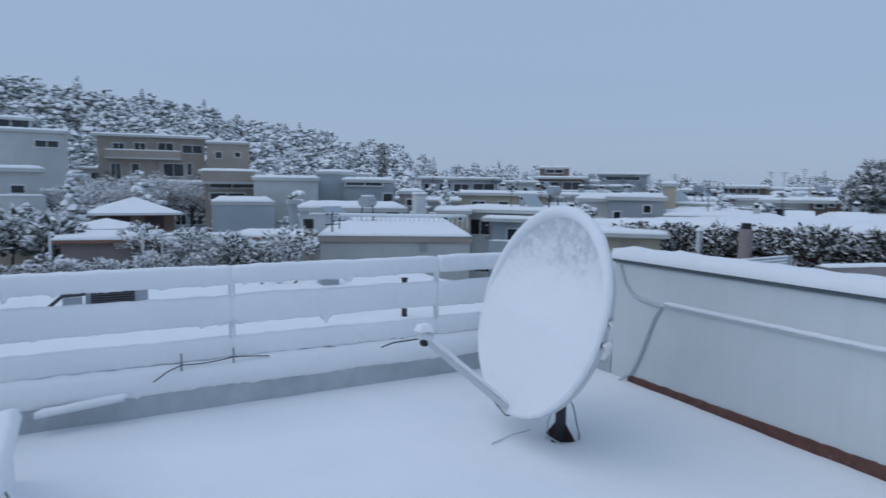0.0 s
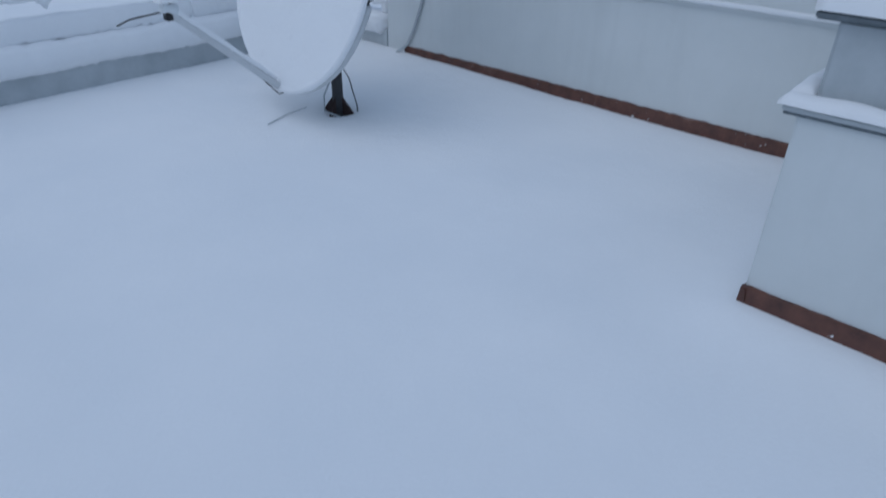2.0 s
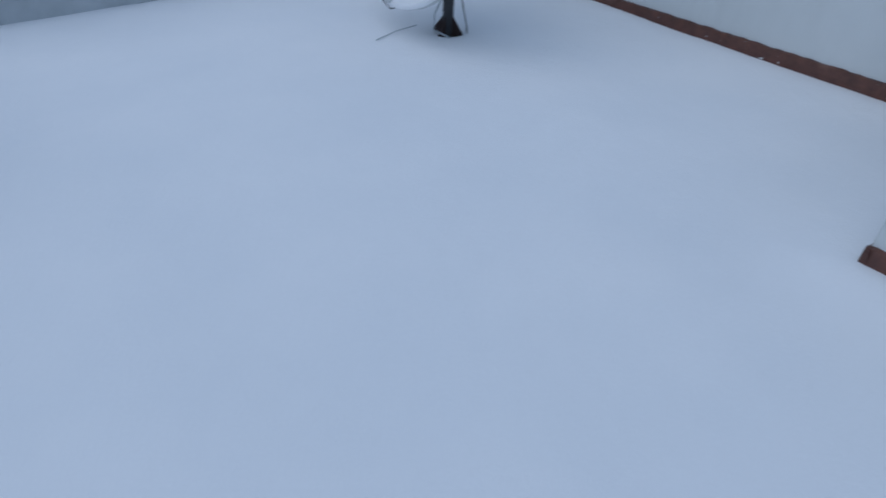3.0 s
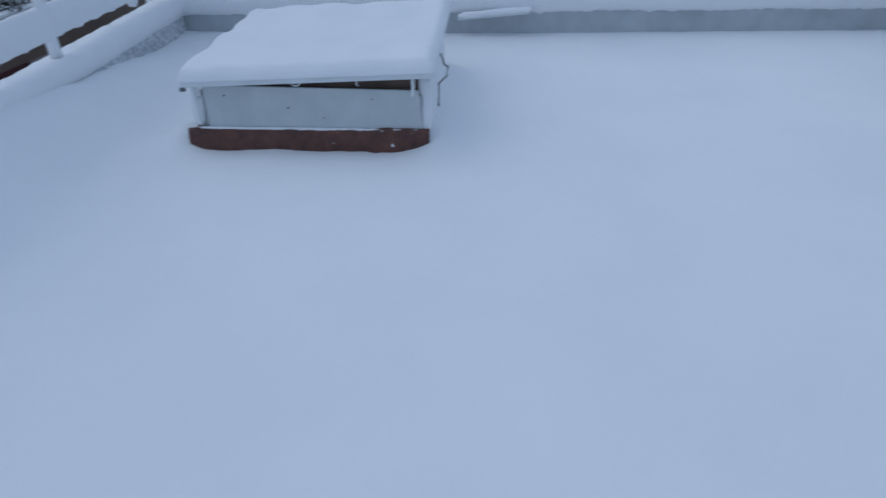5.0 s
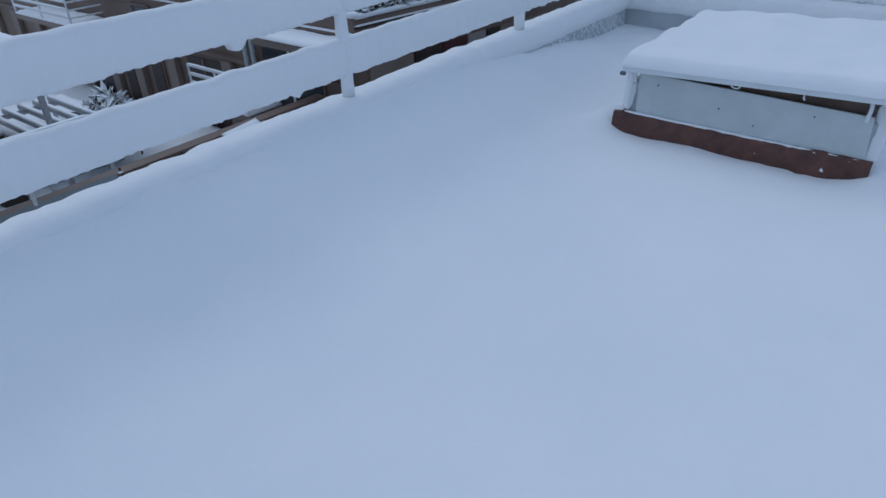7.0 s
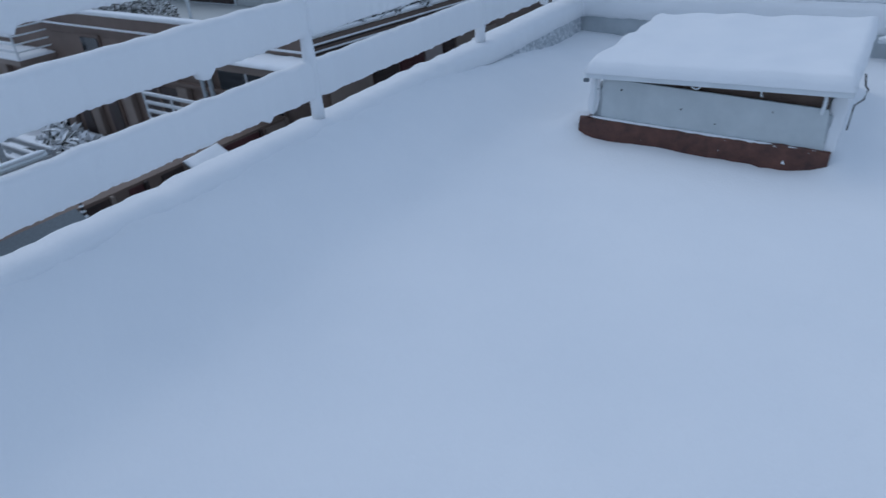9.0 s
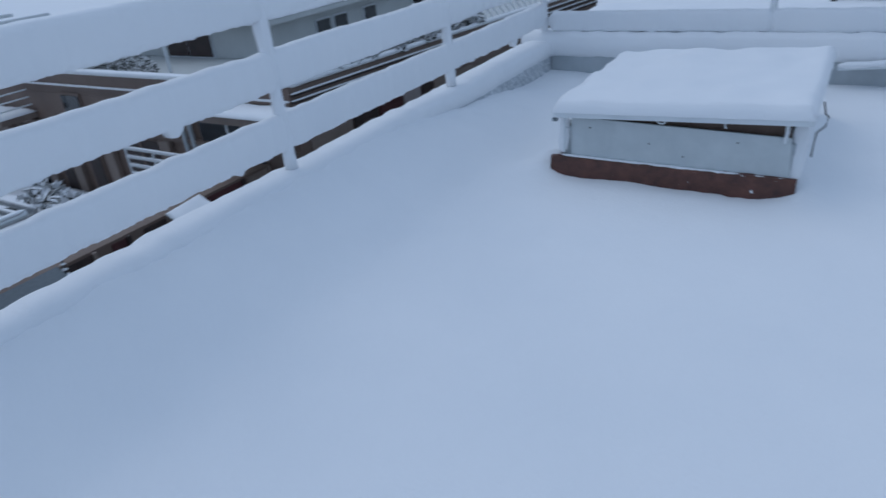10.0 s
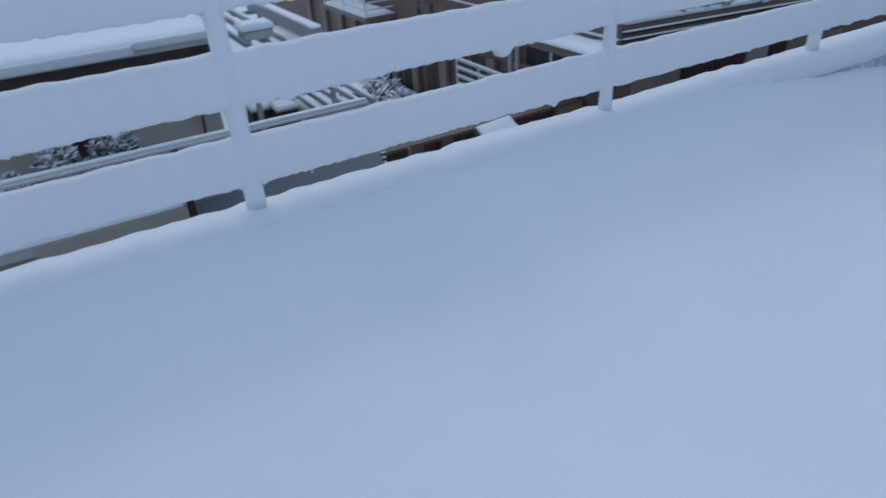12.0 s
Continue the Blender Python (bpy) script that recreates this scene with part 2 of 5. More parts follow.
def snow_bar(p0, p1, half_h, half_d, seed, drip=0.0, step=0.02, rough=0.014):
    """Snow stuck round a bar from p0 to p1: a soft, uneven loaf, with lumps hanging from its lower edge."""
    bm = bmesh.new()
    p0, p1 = Vector(p0), Vector(p1)
    d = p1 - p0
    n = max(3, int(d.length / step))
    side = Vector((d.y, -d.x, 0)).normalized()
    rings, k = [], 14
    for i in range(n + 1):
        u = i / n
        s = u * d.length
        c = p0 + d * u
        end = min(1.0, (0.35 + 14 * min(s, d.length - s)))
        top = half_h * (1 + 0.10 * nz(s * 1.3, seed)) + rough * 0.6 * nz(s * 9, seed + 3)
        low = half_h * (1 + 0.10 * nz(s * 1.7, seed + 7)) + rough * 0.45 * nz(s * 11, seed + 9) + rough * 0.65 * nz(s * 43, seed + 15)
        low += drip * (max(0.0, nz(s * 7.0, seed + 20) - 0.42) * 2.4 + max(0.0, nz(s * 19.0, seed + 24) - 0.42) * 1.3) * (0.7 + 0.6 * nz(s * 41, seed))
        dep = half_d * (1 + 0.15 * nz(s * 2.1, seed + 11)) + 0.006 * nz(s * 16, seed + 13)
        ring = []
        for j in range(k):
            a = 2 * math.pi * j / k
            ca, sa = math.cos(a), math.sin(a)
            x = math.copysign(abs(ca) ** 0.5, ca) * dep
            z = math.copysign(abs(sa) ** 0.5, sa) * (top if sa > 0 else low)
            x += 0.3 * rough * nz(s * 14, z * 14, seed + 1) + 0.25 * rough * nz(s * 37, z * 37, seed + 2)
            ring.append(bm.verts.new(c + side * x * end + Vector((0, 0, z * end))))
        rings.append(ring)
    for a, b in zip(rings, rings[1:]):
        for j in range(k):
            bm.faces.new((a[j], a[(j + 1) % k], b[(j + 1) % k], b[j]))
    bm.faces.new(rings[0][::-1])
    bm.faces.new(rings[-1])
    bmesh.ops.recalc_face_normals(bm, faces=bm.faces[:])
    return bm


def snow_pad(x0, x1, y0, y1, z0, h, seed, step=0.05, edge=0.06, rough=0.01, m=None, slope=(0, 0)):
    """A pillow of snow on a flat top, rounded at its rim and uneven."""
    bm = bmesh.new()
    nx, ny = max(4, int((x1 - x0) / step)), max(4, int((y1 - y0) / step))
    grid = []
    for j in range(ny + 1):
        row = []
        for i in range(nx + 1):
            x, y = x0 + (x1 - x0) * i / nx, y0 + (y1 - y0) * j / ny
            e = min(x - x0, x1 - x, y - y0, y1 - y)
            k = math.sqrt(max(0.0, 1 - (1 - min(1.0, e / edge)) ** 2))
            z = z0 + (h * (1 + 0.07 * nz(x * 1.1, y * 1.1, seed)) + rough * nz(x * 5, y * 5, seed)) * (0.25 + 0.75 * k)
            z += slope[0] * (x - x0) + slope[1] * (y - y0)
            ox = 0.35 * rough * nz(x * 9, y * 9, seed + 5) if e < edge else 0
            row.append(bm.verts.new((x + ox, y + ox, z)))
        grid.append(row)
    for j in range(ny):
        for i in range(nx):
            bm.faces.new((grid[j][i], grid[j][i + 1], grid[j + 1][i + 1], grid[j + 1][i]))
    ring = [e for e in bm.edges if len(e.link_faces) == 1]
    ext = bmesh.ops.extrude_edge_only(bm, edges=ring)
    for v in ext["geom"]:
        if isinstance(v, bmesh.types.BMVert):
            v.co.z = z0 + slope[0] * (v.co.x - x0) + slope[1] * (v.co.y - y0)
    bmesh.ops.recalc_face_normals(bm, faces=bm.faces[:])
    if m is not None:
        bm.transform(m)
    return bm


# ---- the roof ----
XL, XR, YC = -2.58, 4.17, 5.20          # inner faces: low left curb, white wall, low rear curb
FOOT = Vector((2.92, 3.53, 0.0))        # where the dish's pole stands


def floor_height(x, y):
    z = 0.010 * nz(x * 0.7, y * 0.7, 3) + 0.006 * nz(x * 2.3, y * 2.3, 5) + 0.0015 * nz(x * 11, y * 11, 8)
    # drift against the left curb, dying out towards the corner
    reach = 0.62 + 0.10 * nz(y * 0.9, 2.0)
    k = max(0.0, min(1.0, 1 - (x - XL) / reach))
    fade = max(0.12, min(1.0, (5.0 - y) / 2.3))
    z += 0.28 * fade * k * k * (3 - 2 * k) + (0.012 * nz(x * 6, y * 6, 4) + 0.014 * nz(x * 15, y * 15, 6)) * k + 0.05 * max(0.0, nz(x * 5, y * 3, 14)) * nz(x * 21, y * 17, 9) * math.exp(-((k - 0.12) / 0.10) ** 2)
    # hollow blown out round the pole's foot, with a low rim
    d = math.hypot(x - FOOT.x, y - FOOT.y)
    z += -0.055 * math.exp(-(d / 0.14) ** 2) + 0.012 * math.exp(-((d - 0.42) / 0.2) ** 2)
    # snow heaped at the hatch's sides, scoured in front of it
    hx, hy = max(-1.62 - x, 0, x + 0.40), max(3.02 - y, 0, y - 4.12)
    d = math.hypot(hx, hy)
    if y < 3.05:
        z += math.exp(-(d / 0.12) ** 2) * (0.012 * nz(x * 3, 7.0) + 0.008 * nz(x * 11, 3.0) - 0.004 - 0.025 * min(1, max(0, (x + 1.7) / 1.2)) + 0.05 * max(0, (x + 0.62) / 0.2) ** 2)
    else:
        z += 0.10 * math.exp(-(d / 0.16) ** 2)
    z += 0.055 * math.exp(-(math.hypot(x + 1.74, y - 2.98) / 0.10) ** 2)
    z += (0.02 + 0.012 * max(0.0, min(3.0, y - 1.6))) * math.exp(-((XR - x) / 0.32) ** 2)
    cx, cy = max(2.47 - x, 0), max(y - 0.56, 0)
    z += 0.055 * math.exp(-((cx * cx + cy * cy) / 0.05)) * max(0.0, min(1.0, 1.3 - 3.0 * max(0.0, -y)))
    return z


def build_floor():
    bm = bmesh.new()
    xs = np.arange(XL - 0.02, XR + 0.03, 0.045)
    ys = np.concatenate([np.arange(-5.0, -0.5, 0.15), np.arange(-0.5, YC + 0.04, 0.045)])
    g = [[bm.verts.new((x, y, floor_height(x, y))) for x in xs] for y in ys]
    for a, b in zip(g, g[1:]):
        for i in range(len(xs) - 1):
            bm.faces.new((a[i], a[i + 1], b[i + 1], b[i]))
    return part("floor", bm, M_SNOW, smooth=True)


tagged(build_floor(), "flat rooftop under deep, smooth, untrodden snow", "floor", kind="structure")
tagged(part("roof_slab", box(-2.9, 4.45, -5.3, 5.5, -0.45, -0.14), M_CURB), "painted concrete roof slab under the snow", "roof slab", kind="structure")
tagged(part("wall_base", box(-2.84, 4.38, -5.2, 5.42, -10.5, -0.45), M_PALE), "pale rendered walls of the house below", "wall", kind="structure")

curb_rear = tagged(part("wall_rear", box(-2.80, 4.42, YC, YC + 0.26, -0.14, 0.20, 0.012), M_CURB), "low grey-white painted curb at the roof's rear edge", "curb", kind="structure")
curb_left = tagged(part("wall_left", box(XL - 0.20, XL, -5.26, YC - 0.003, -0.14, 0.225, 0.012), M_STUCK), "low grey-white painted curb, banked with snow", "curb", kind="structure")
tagged(part("wall_back", box(XL, 4.42, -5.26, -5.0, -0.14, 1.1, 0.012), M_WHITE), "plain white parapet closing the roof", "wall", kind="structure")


def curb_snow(name, p0, p1, half_h, half_d, seed, label):
    bm = snow_bar(p0, p1, half_h, half_d, seed, 0.03, 0.03, 0.02)
    return tagged(part(name, bm, M_SNOW, smooth=True), label, "snow", kind="stuff")


curb_snow("snow_rear_curb", (-2.9, YC + 0.12, 0.255), (4.40, YC + 0.12, 0.255), 0.105, 0.175, 4.0, "thick rounded snow along the rear curb")
curb_snow("snow_left_curb", (XL - 0.10, -5.2, 0.228), (XL - 0.10, YC + 0.1, 0.228), 0.074, 0.125, 9.0, "thick rounded snow along the left curb")

# white wall along the other side, with its coping, ledge and red strip
wall_right = tagged(part("wall_right", box(XR, XR + 0.22, -5.2, 4.36, -0.14, 1.085, 0.008), M_WHITE), "white painted parapet wall with faint stains", "wall", kind="structure")
# the coping's dark colour stands for the shadow along its edge
part("coping", box(XR - 0.035, XR + 0.255, -5.2, 4.39, 1.088, 1.115, 0.006), M_LINE, wall_right, "coping coloured dark for its edge shadow")
part("ledge", box(XR - 0.022, XR + 0.01, -5.15, 3.80, 0.770, 0.795, 0.005), M_WHITE, wall_right, "narrow white ledge")
ledge_snow = snow_bar((XR - 0.02, -5.1, 0.806), (XR - 0.02, 3.76, 0.806), 0.014, 0.022, 31.0, 0, 0.04, 0.006)
part("ledge_snow", ledge_snow, M_SNOW, wall_right, "thin line of snow", True)
tagged(part("snow_wall_top", snow_pad(XR - 0.05, XR + 0.27, -5.2, 4.4, 1.116, 0.095, 6.0, 0.03, 0.06, 0.01), M_SNOW, smooth=True), "rounded ridge of snow on the white wall", "snow", kind="stuff")


def strip(x0, x1, y0, y1, h, seed, axis):
    """A band of roofing membrane turned up against a wall's foot, with a torn upper edge."""
    bm = bmesh.new()
    n = int((y1 - y0 if axis == "y" else x1 - x0) / 0.03)
    rows = []
    for i in range(n + 1):
        u = i / n
        top = h + 0.008 * nz(u * n * 0.35, seed) + 0.004 * nz(u * n * 0.9, seed + 2)
        lump = 0.006 * nz(u * n * 0.3, seed + 4)
        prof = ((0.0, top), (0.016 + lump, top - 0.004), (0.026 + lump, top * 0.5), (0.042 + lump, -0.10))
        if axis == "y":
            rows.append([bm.verts.new((x1 - d, y0 + u * (y1 - y0), z)) for d, z in prof])
        else:
            rows.append([bm.verts.new((x0 + u * (x1 - x0), y1 - d, z)) for d, z in prof])
    for a, b in zip(rows, rows[1:]):
        for j in range(3):
            bm.faces.new((a[j], a[j + 1], b[j + 1], b[j]))
    bmesh.ops.recalc_face_normals(bm, faces=bm.faces[:])
    return bm


part("base_strip", strip(0, XR, -5.0, 4.13, 0.105, 2.0, "y"), M_MEMBRANE, wall_right, "rust-red membrane strip along the foot")

# cable on the wall's end
wall_cable = thing("wall_cable", "thin grey cable clipped to the white wall", "cable")
part("run", tube([(XR - 0.012, 4.28, 1.06), (XR - 0.012, 4.22, 0.92), (XR - 0.012, 4.14, 0.83), (XR - 0.012, 4.03, 0.79), (XR - 0.012, 3.90, 0.775), (XR - 0.012, 3.79, 0.765)], 0.010, 6), M_CURB, wall_cable)
part("drop", tube([(XR - 0.014, 3.79, 0.765), (XR - 0.014, 3.86, 0.66), (XR - 0.014, 3.93, 0.48), (XR - 0.016, 4.02, 0.26), (XR - 0.02, 4.10, 0.12), (XR - 0.08, 4.22, 0.02)], 0.012, 6), M_CURB, wall_cable)

# ---- railings ----
def railing(name, label, a, b, posts, bands, seed, top, crust=0.036):
    rail = thing(name, label, "railing")
    a, b = Vector(a), Vector(b)
    d = (b - a).normalized()
    for i, s in enumerate(posts):
        p = a + d * s
        part("post", box(p.x - 0.022, p.x + 0.022, p.y - 0.022, p.y + 0.022, 0.18, top, 0.006), M_RAIL, rail)
        pts = [(p.x, p.y, 0.30 + (top - 0.28) * k / 12) for k in range(13)]
        bm = bmesh.new()
        add_tube(bm, pts, crust, 10)
        bmesh.ops.recalc_face_normals(bm, faces=bm.faces[:])
        for v in bm.verts:
            c = Vector((p.x, p.y, v.co.z))
            v.co = c + (v.co - c) * (1 + 0.34 * nz(v.co.z * 4, i * 3.1 + seed) + 0.30 * nz(v.co.z * 13, v.co.x * 30, seed))
        part("post_snow", bm, M_SNOW, rail, "wind-packed snow on the post", True)
    for k, (z, hh, hd) in enumerate(bands):
        za = z
        slat = bmesh.new()
        n = Vector((d.y, -d.x, 0))
        for q in ((-0.045, 0.02), (0.045, 0.02)):
            add_tube(slat, [a + Vector((0, 0, za + q[0])), b + Vector((0, 0, za + q[0]))], q[1], 8)
        part("rail_bar", slat, M_RAIL, rail, "pair of white tubes")
        stops = [0.0] + [s for s in posts if 0.05 < s < (b - a).length - 0.05] + [(b - a).length]
        for s0, s1 in zip(stops, stops[1:]):
            p0, p1 = a + d * (s0 - 0.02), a + d * (s1 + 0.02)
            p0.z = p1.z = za
            part("rail_snow", snow_bar(p0, p1, hh, hd, seed + k * 5 + s0, 0.09, 0.013, 0.013), M_SNOW, rail, "snow packed round the rail", True)
    return rail


railing("left_railing", "white metal railing with snow packed thick on its rails", (-2.69, -5.0, 0), (-2.69, 5.30, 0), [1.41, 3.14, 5.09, 6.92, 8.61, 10.30],
        [(0.503, 0.095, 0.040), (0.814, 0.097, 0.05), (1.148, 0.098, 0.05)], 1.0, 1.22)
railing("rear_railing", "white metal railing buried in snow behind the dish", (-2.62, 5.30, 0), (4.35, 5.30, 0), [1.8, 3.64, 5.48, 6.95],
        [(0.440, 0.085, 0.05), (0.740, 0.115, 0.055), (1.016, 0.078, 0.055)], 40.0, 1.06, 0.026)

railing("side_railing", "short white railing closing the roof's corner", (4.27, 4.42, 0), (4.27, 5.28, 0), [0.05, 0.82],
        [(0.435, 0.06, 0.045), (0.675, 0.085, 0.045), (1.0, 0.075, 0.045)], 70.0, 1.08)
tagged(part("wall_corner", box(XR, XR + 0.25, 4.363, YC - 0.003, -0.14, 0.20, 0.012), M_CURB), "low painted curb at the roof's corner", "curb", kind="structure")
curb_snow("snow_corner_curb", (XR + 0.10, 4.38, 0.235), (XR + 0.10, 5.3, 0.235), 0.085, 0.16, 82.0, "rounded snow on the corner curb")

# ---- roof hatch ----
HX0, HX1, HY0, HY1 = -1.60, -0.40, 3.01, 4.12
hatch = thing("roof_hatch", "low white roof hatch with a snow-laden sheet lid", "roof hatch")
part("body", box(HX0, HX1, HY0, HY1, -0.12, 0.275, 0.006), M_CURB, hatch, "dull white box")
front = bmesh.new()
vs = [front.verts.new(p) for p in ((HX0 + 0.06, HY0 - 0.014, 0.10), (HX1 - 0.005, HY0 - 0.014, 0.08), (HX1 - 0.02, HY0 - 0.014, 0.304), (HX0 + 0.06, HY0 - 0.014, 0.335))]
f = front.faces.new(vs)
ex = bmesh.ops.extrude_face_region(front, geom=[f])
for v in ex["geom"]:
    if isinstance(v, bmesh.types.BMVert):
        v.co.y += 0.012
bmesh.ops.recalc_face_normals(front, faces=front.faces[:])
bmesh.ops.bevel(front, geom=front.edges[:], offset=0.002, segments=1, affect="EDGES")
part("front_panel", front, M_HATCH, hatch, "dull white front board with small marks")
for x, z, r in ((-1.10, 0.215, 0.004), (-0.92, 0.16, 0.003), (-0.66, 0.26, 0.0035), (-1.43, 0.28, 0.004)):
    part("screw", tube([(x, HY0 - 0.020, z), (x, HY0 - 0.012, z)], r, 8), M_BLACK, hatch)
LID = Matrix.Translation((-1.615, 0, 0.353)) @ pose(0, 0, 0, 0, -1.95, 0)      # the lid lies askew, one side propped
inner = LID @ Matrix.Translation((1.615, 0, 0))
part("inner_board", box(HX0 + 0.07, HX1 - 0.03, HY0 + 0.02, HY0 + 0.04, -0.14, -0.004, 0, inner), M_WOOD, hatch, "dark weathered board under the lid")
part("batten", box(HX0 + 0.07, HX1 - 0.035, HY0 - 0.002, HY0 + 0.017, -0.024, -0.003, 0.002, inner), M_DARKBROWN, hatch, "dark batten under the lid")
skirt = strip(HX0 - 0.06, HX1 + 0.03, HY0 - 0.05, HY0 - 0.015, 0.102, 12.0, "x")
part("base_strip", skirt, M_MEMBRANE, hatch, "rust-red membrane round the foot")
part("strip_snow", snow_bar((HX0 - 0.0, HY0 - 0.022, 0.108), (HX1 + 0.02, HY0 - 0.022, 0.092), 0.006, 0.008, 97.0, 0, 0.03, 0.003), M_SNOW, hatch, "line of snow on the strip", True)
part("side_strip", strip(HX0 - 0.04, HX0, HY0 - 0.03, HY1, 0.11, 15.0, "y"), M_MEMBRANE, hatch)
lid = part("lid", box(0, 1.275, 2.94, 4.22, 0, 0.018, 0.004, LID), M_ZINC, hatch, "thin folded metal sheet")
part("lid_rim", box(-0.004, 1.279, 2.934, 2.939, -0.010, 0.028, 0.002, LID), M_RAIL, lid, "pale folded lip")
part("lid_rim", box(1.276, 1.281, 2.94, 4.22, -0.010, 0.024, 0.002, LID), M_RAIL, lid)
part("lid_snow", snow_pad(-0.012, 1.287, 2.927, 4.23, 0.0185, 0.072, 7.0, 0.02, 0.05, 0.02, LID), M_SNOW, hatch, "thick even snow on the lid", True)
part("corner_tab", box(-0.016, 0.014, 2.932, 2.95, -0.032, -0.012, 0.003, LID), M_LINE, lid, "bent dark corner")
for x, drop in ((HX0 + 0.028, 0.215), (HX1 - 0.045, 0.105)):
    top = 0.35 + (x + 1.615) * 0.034
    part("bracket", tube([(x, HY0 - 0.035, top), (x + 0.002, HY0 - 0.036, top - drop * 0.5), (x - 0.004, HY0 - 0.034, top - drop)], 0.009, 8), M_RAIL, hatch, "white hanging strut")
    part("bracket_snow", snow_bar((x, HY0 - 0.04, top - 0.01), (x + 0.001, HY0 - 0.041, top - drop * 0.8), 0.010, 0.011, x * 7, 0, 0.02, 0.006), M_SNOW, hatch, "", True)
part("latch_ring", tube([(-1.03 + 0.022 * math.cos(a), 2.95, 0.362 + 0.016 * math.sin(a)) for a in np.linspace(0, 2 * math.pi, 13)], 0.004, 6), M_RAIL, hatch, "small wire ring")
part("hook", tube([(-0.72, 2.948, 0.385), (-0.72, 2.946, 0.355), (-0.715, 2.952, 0.345)], 0.004, 6), M_RAIL, hatch, "small pale hook")
part("side_wire", tube([(-0.318, 3.20, 0.43), (-0.305, 3.24, 0.36), (-0.292, 3.36, 0.31), (-0.30, 3.32, 0.27), (-0.33, 3.18, 0.28), (-0.335, 3.16, 0.16)], 0.0045, 6), M_BLACK, hatch, "bent black wire")
part("corner_snow", snow_bar((HX1 + 0.008, HY0 - 0.012, 0.03), (HX1 + 0.016, HY0 + 0.02, 0.375), 0.026, 0.034, 91.0, 0, 0.012, 0.022), M_SNOW, hatch, "snow plastered on the corner", True)
part("corner_snow", snow_bar((HX0 + 0.005, HY0 - 0.012, 0.12), (HX0 + 0.012, HY0 + 0.02, 0.345), 0.024, 0.036, 93.0, 0, 0.012, 0.018), M_SNOW, hatch, "snow plastered on the corner", True)
part("side_snow", snow_bar((HX1 + 0.01, HY0 + 0.05, 0.16), (HX1 + 0.01, HY1, 0.12), 0.17, 0.03, 95.0, 0, 0.03, 0.02), M_SNOW, hatch, "snow blown against the side", True)

# ---- chimney block ----
chim = thing("chimney_block", "stepped white masonry chimney capped with snow", "chimney")
part("body", box(2.49, 4.165, -0.75, 0.555, -0.14, 0.812, 0.01), M_WHITE, chim)
part("ledge", box(2.462, 4.16, -0.79, 0.60, 0.813, 0.835, 0.005), M_CURB, chim, "thin projecting slab")
# thin dark slab drawn as the shadow line below the ledge
part("ledge_shade", box(2.468, 4.155, -0.784, 0.594, 0.802, 0.8125, 0.002), M_LINE, chim, "dark line for the shade under the ledge")
part("upper_body", box(2.53, 4.12, -0.70, 0.525, 0.835, 1.105, 0.012), M_CURB, chim, "stained upper course")
part("cap", box(2.48, 4.15, -0.76, 0.585, 1.105, 1.13, 0.006), M_LINE, chim, "dark-edged cap slab")
part("cap_snow", snow_pad(2.475, 4.155, -0.765, 0.59, 1.131, 0.17, 14.0, 0.035, 0.24, 0.02), M_SNOW, chim, "domed snow on the cap", True)
part("ledge_snow", snow_pad(2.450, 2.532, -0.80, 0.612, 0.836, 0.05, 16.0, 0.014, 0.05, 0.03), M_SNOW, chim, "", True)
part("ledge_snow", snow_pad(2.525, 4.15, 0.525, 0.612, 0.836, 0.05, 17.0, 0.014, 0.05, 0.03), M_SNOW, chim, "", True)
part("base_strip", strip(2.43, 2.49, -0.75, 0.565, 0.125, 21.0, "y"), M_MEMBRANE, chim, "rust-red membrane with worn patches")
part("base_strip", strip(2.46, 4.16, 0.55, 0.56, 0.12, 22.0, "x"), M_MEMBRANE, chim)

# ---- satellite dish ----
DN = Vector((-0.955, 0.066, 0.297)).normalized()     # the way it faces
DX = Vector((0, 0, 1)).cross(DN).normalized()
DU = DN.cross(DX).normalized()
DC = Vector((2.70, 3.545, 0.892))
RW, RH, DEPTH = 0.685, 0.697, 0.13


def dish_point(r, a, lift=0.0):
    return DC + DX * (RW * r * math.cos(a)) + DU * (RH * r * math.sin(a)) + DN * (-DEPTH * (1 - r * r) + lift)


def dish_sheet(lift_fn, rings=18, sides=72, rmax=1.0):
    bm = bmesh.new()
    c = bm.verts.new(dish_point(0, 0, lift_fn(0, 0)))
    prev = None
    for i in range(1, rings + 1):
        r = rmax * i / rings
        cur = [bm.verts.new(dish_point(r, 2 * math.pi * j / sides, lift_fn(r, 2 * math.pi * j / sides))) for j in range(sides)]
        for j in range(sides):
            k = (j + 1) % sides
            bm.faces.new((c, cur[j], cur[k]) if prev is None else (prev[j], cur[j], cur[k], prev[k]))
        prev = cur
    return bm


def dish_snow_lift(r, a):
    y = r * math.sin(a)
    fill = max(0.0, min(1.0, (0.45 - y) / 0.55))
    bowl = DEPTH * (1 - r * r)
    x = r * math.cos(a)
    lift = 0.012 + fill * (0.80 * bowl + 0.012)
    lift += 0.008 * nz(x * 4, y * 4, 2) + (1 - fill) * 0.006 * nz(x * 17, y * 17, 3)
    return lift


dish = thing("satellite_dish", "large offset satellite dish filled with snow, on a short pole", "satellite dish")
back = dish_sheet(lambda r, a: -0.006)
ext = bmesh.ops.solidify(back, geom=back.faces[:], thickness=0.012)
part("reflector", back, M_DISH, dish, "pale grey metal bowl", True)
part("snow_fill", dish_sheet(dish_snow_lift, 34, 96, 0.995), M_CRUST, dish, "smooth snow lying in the bowl", True)


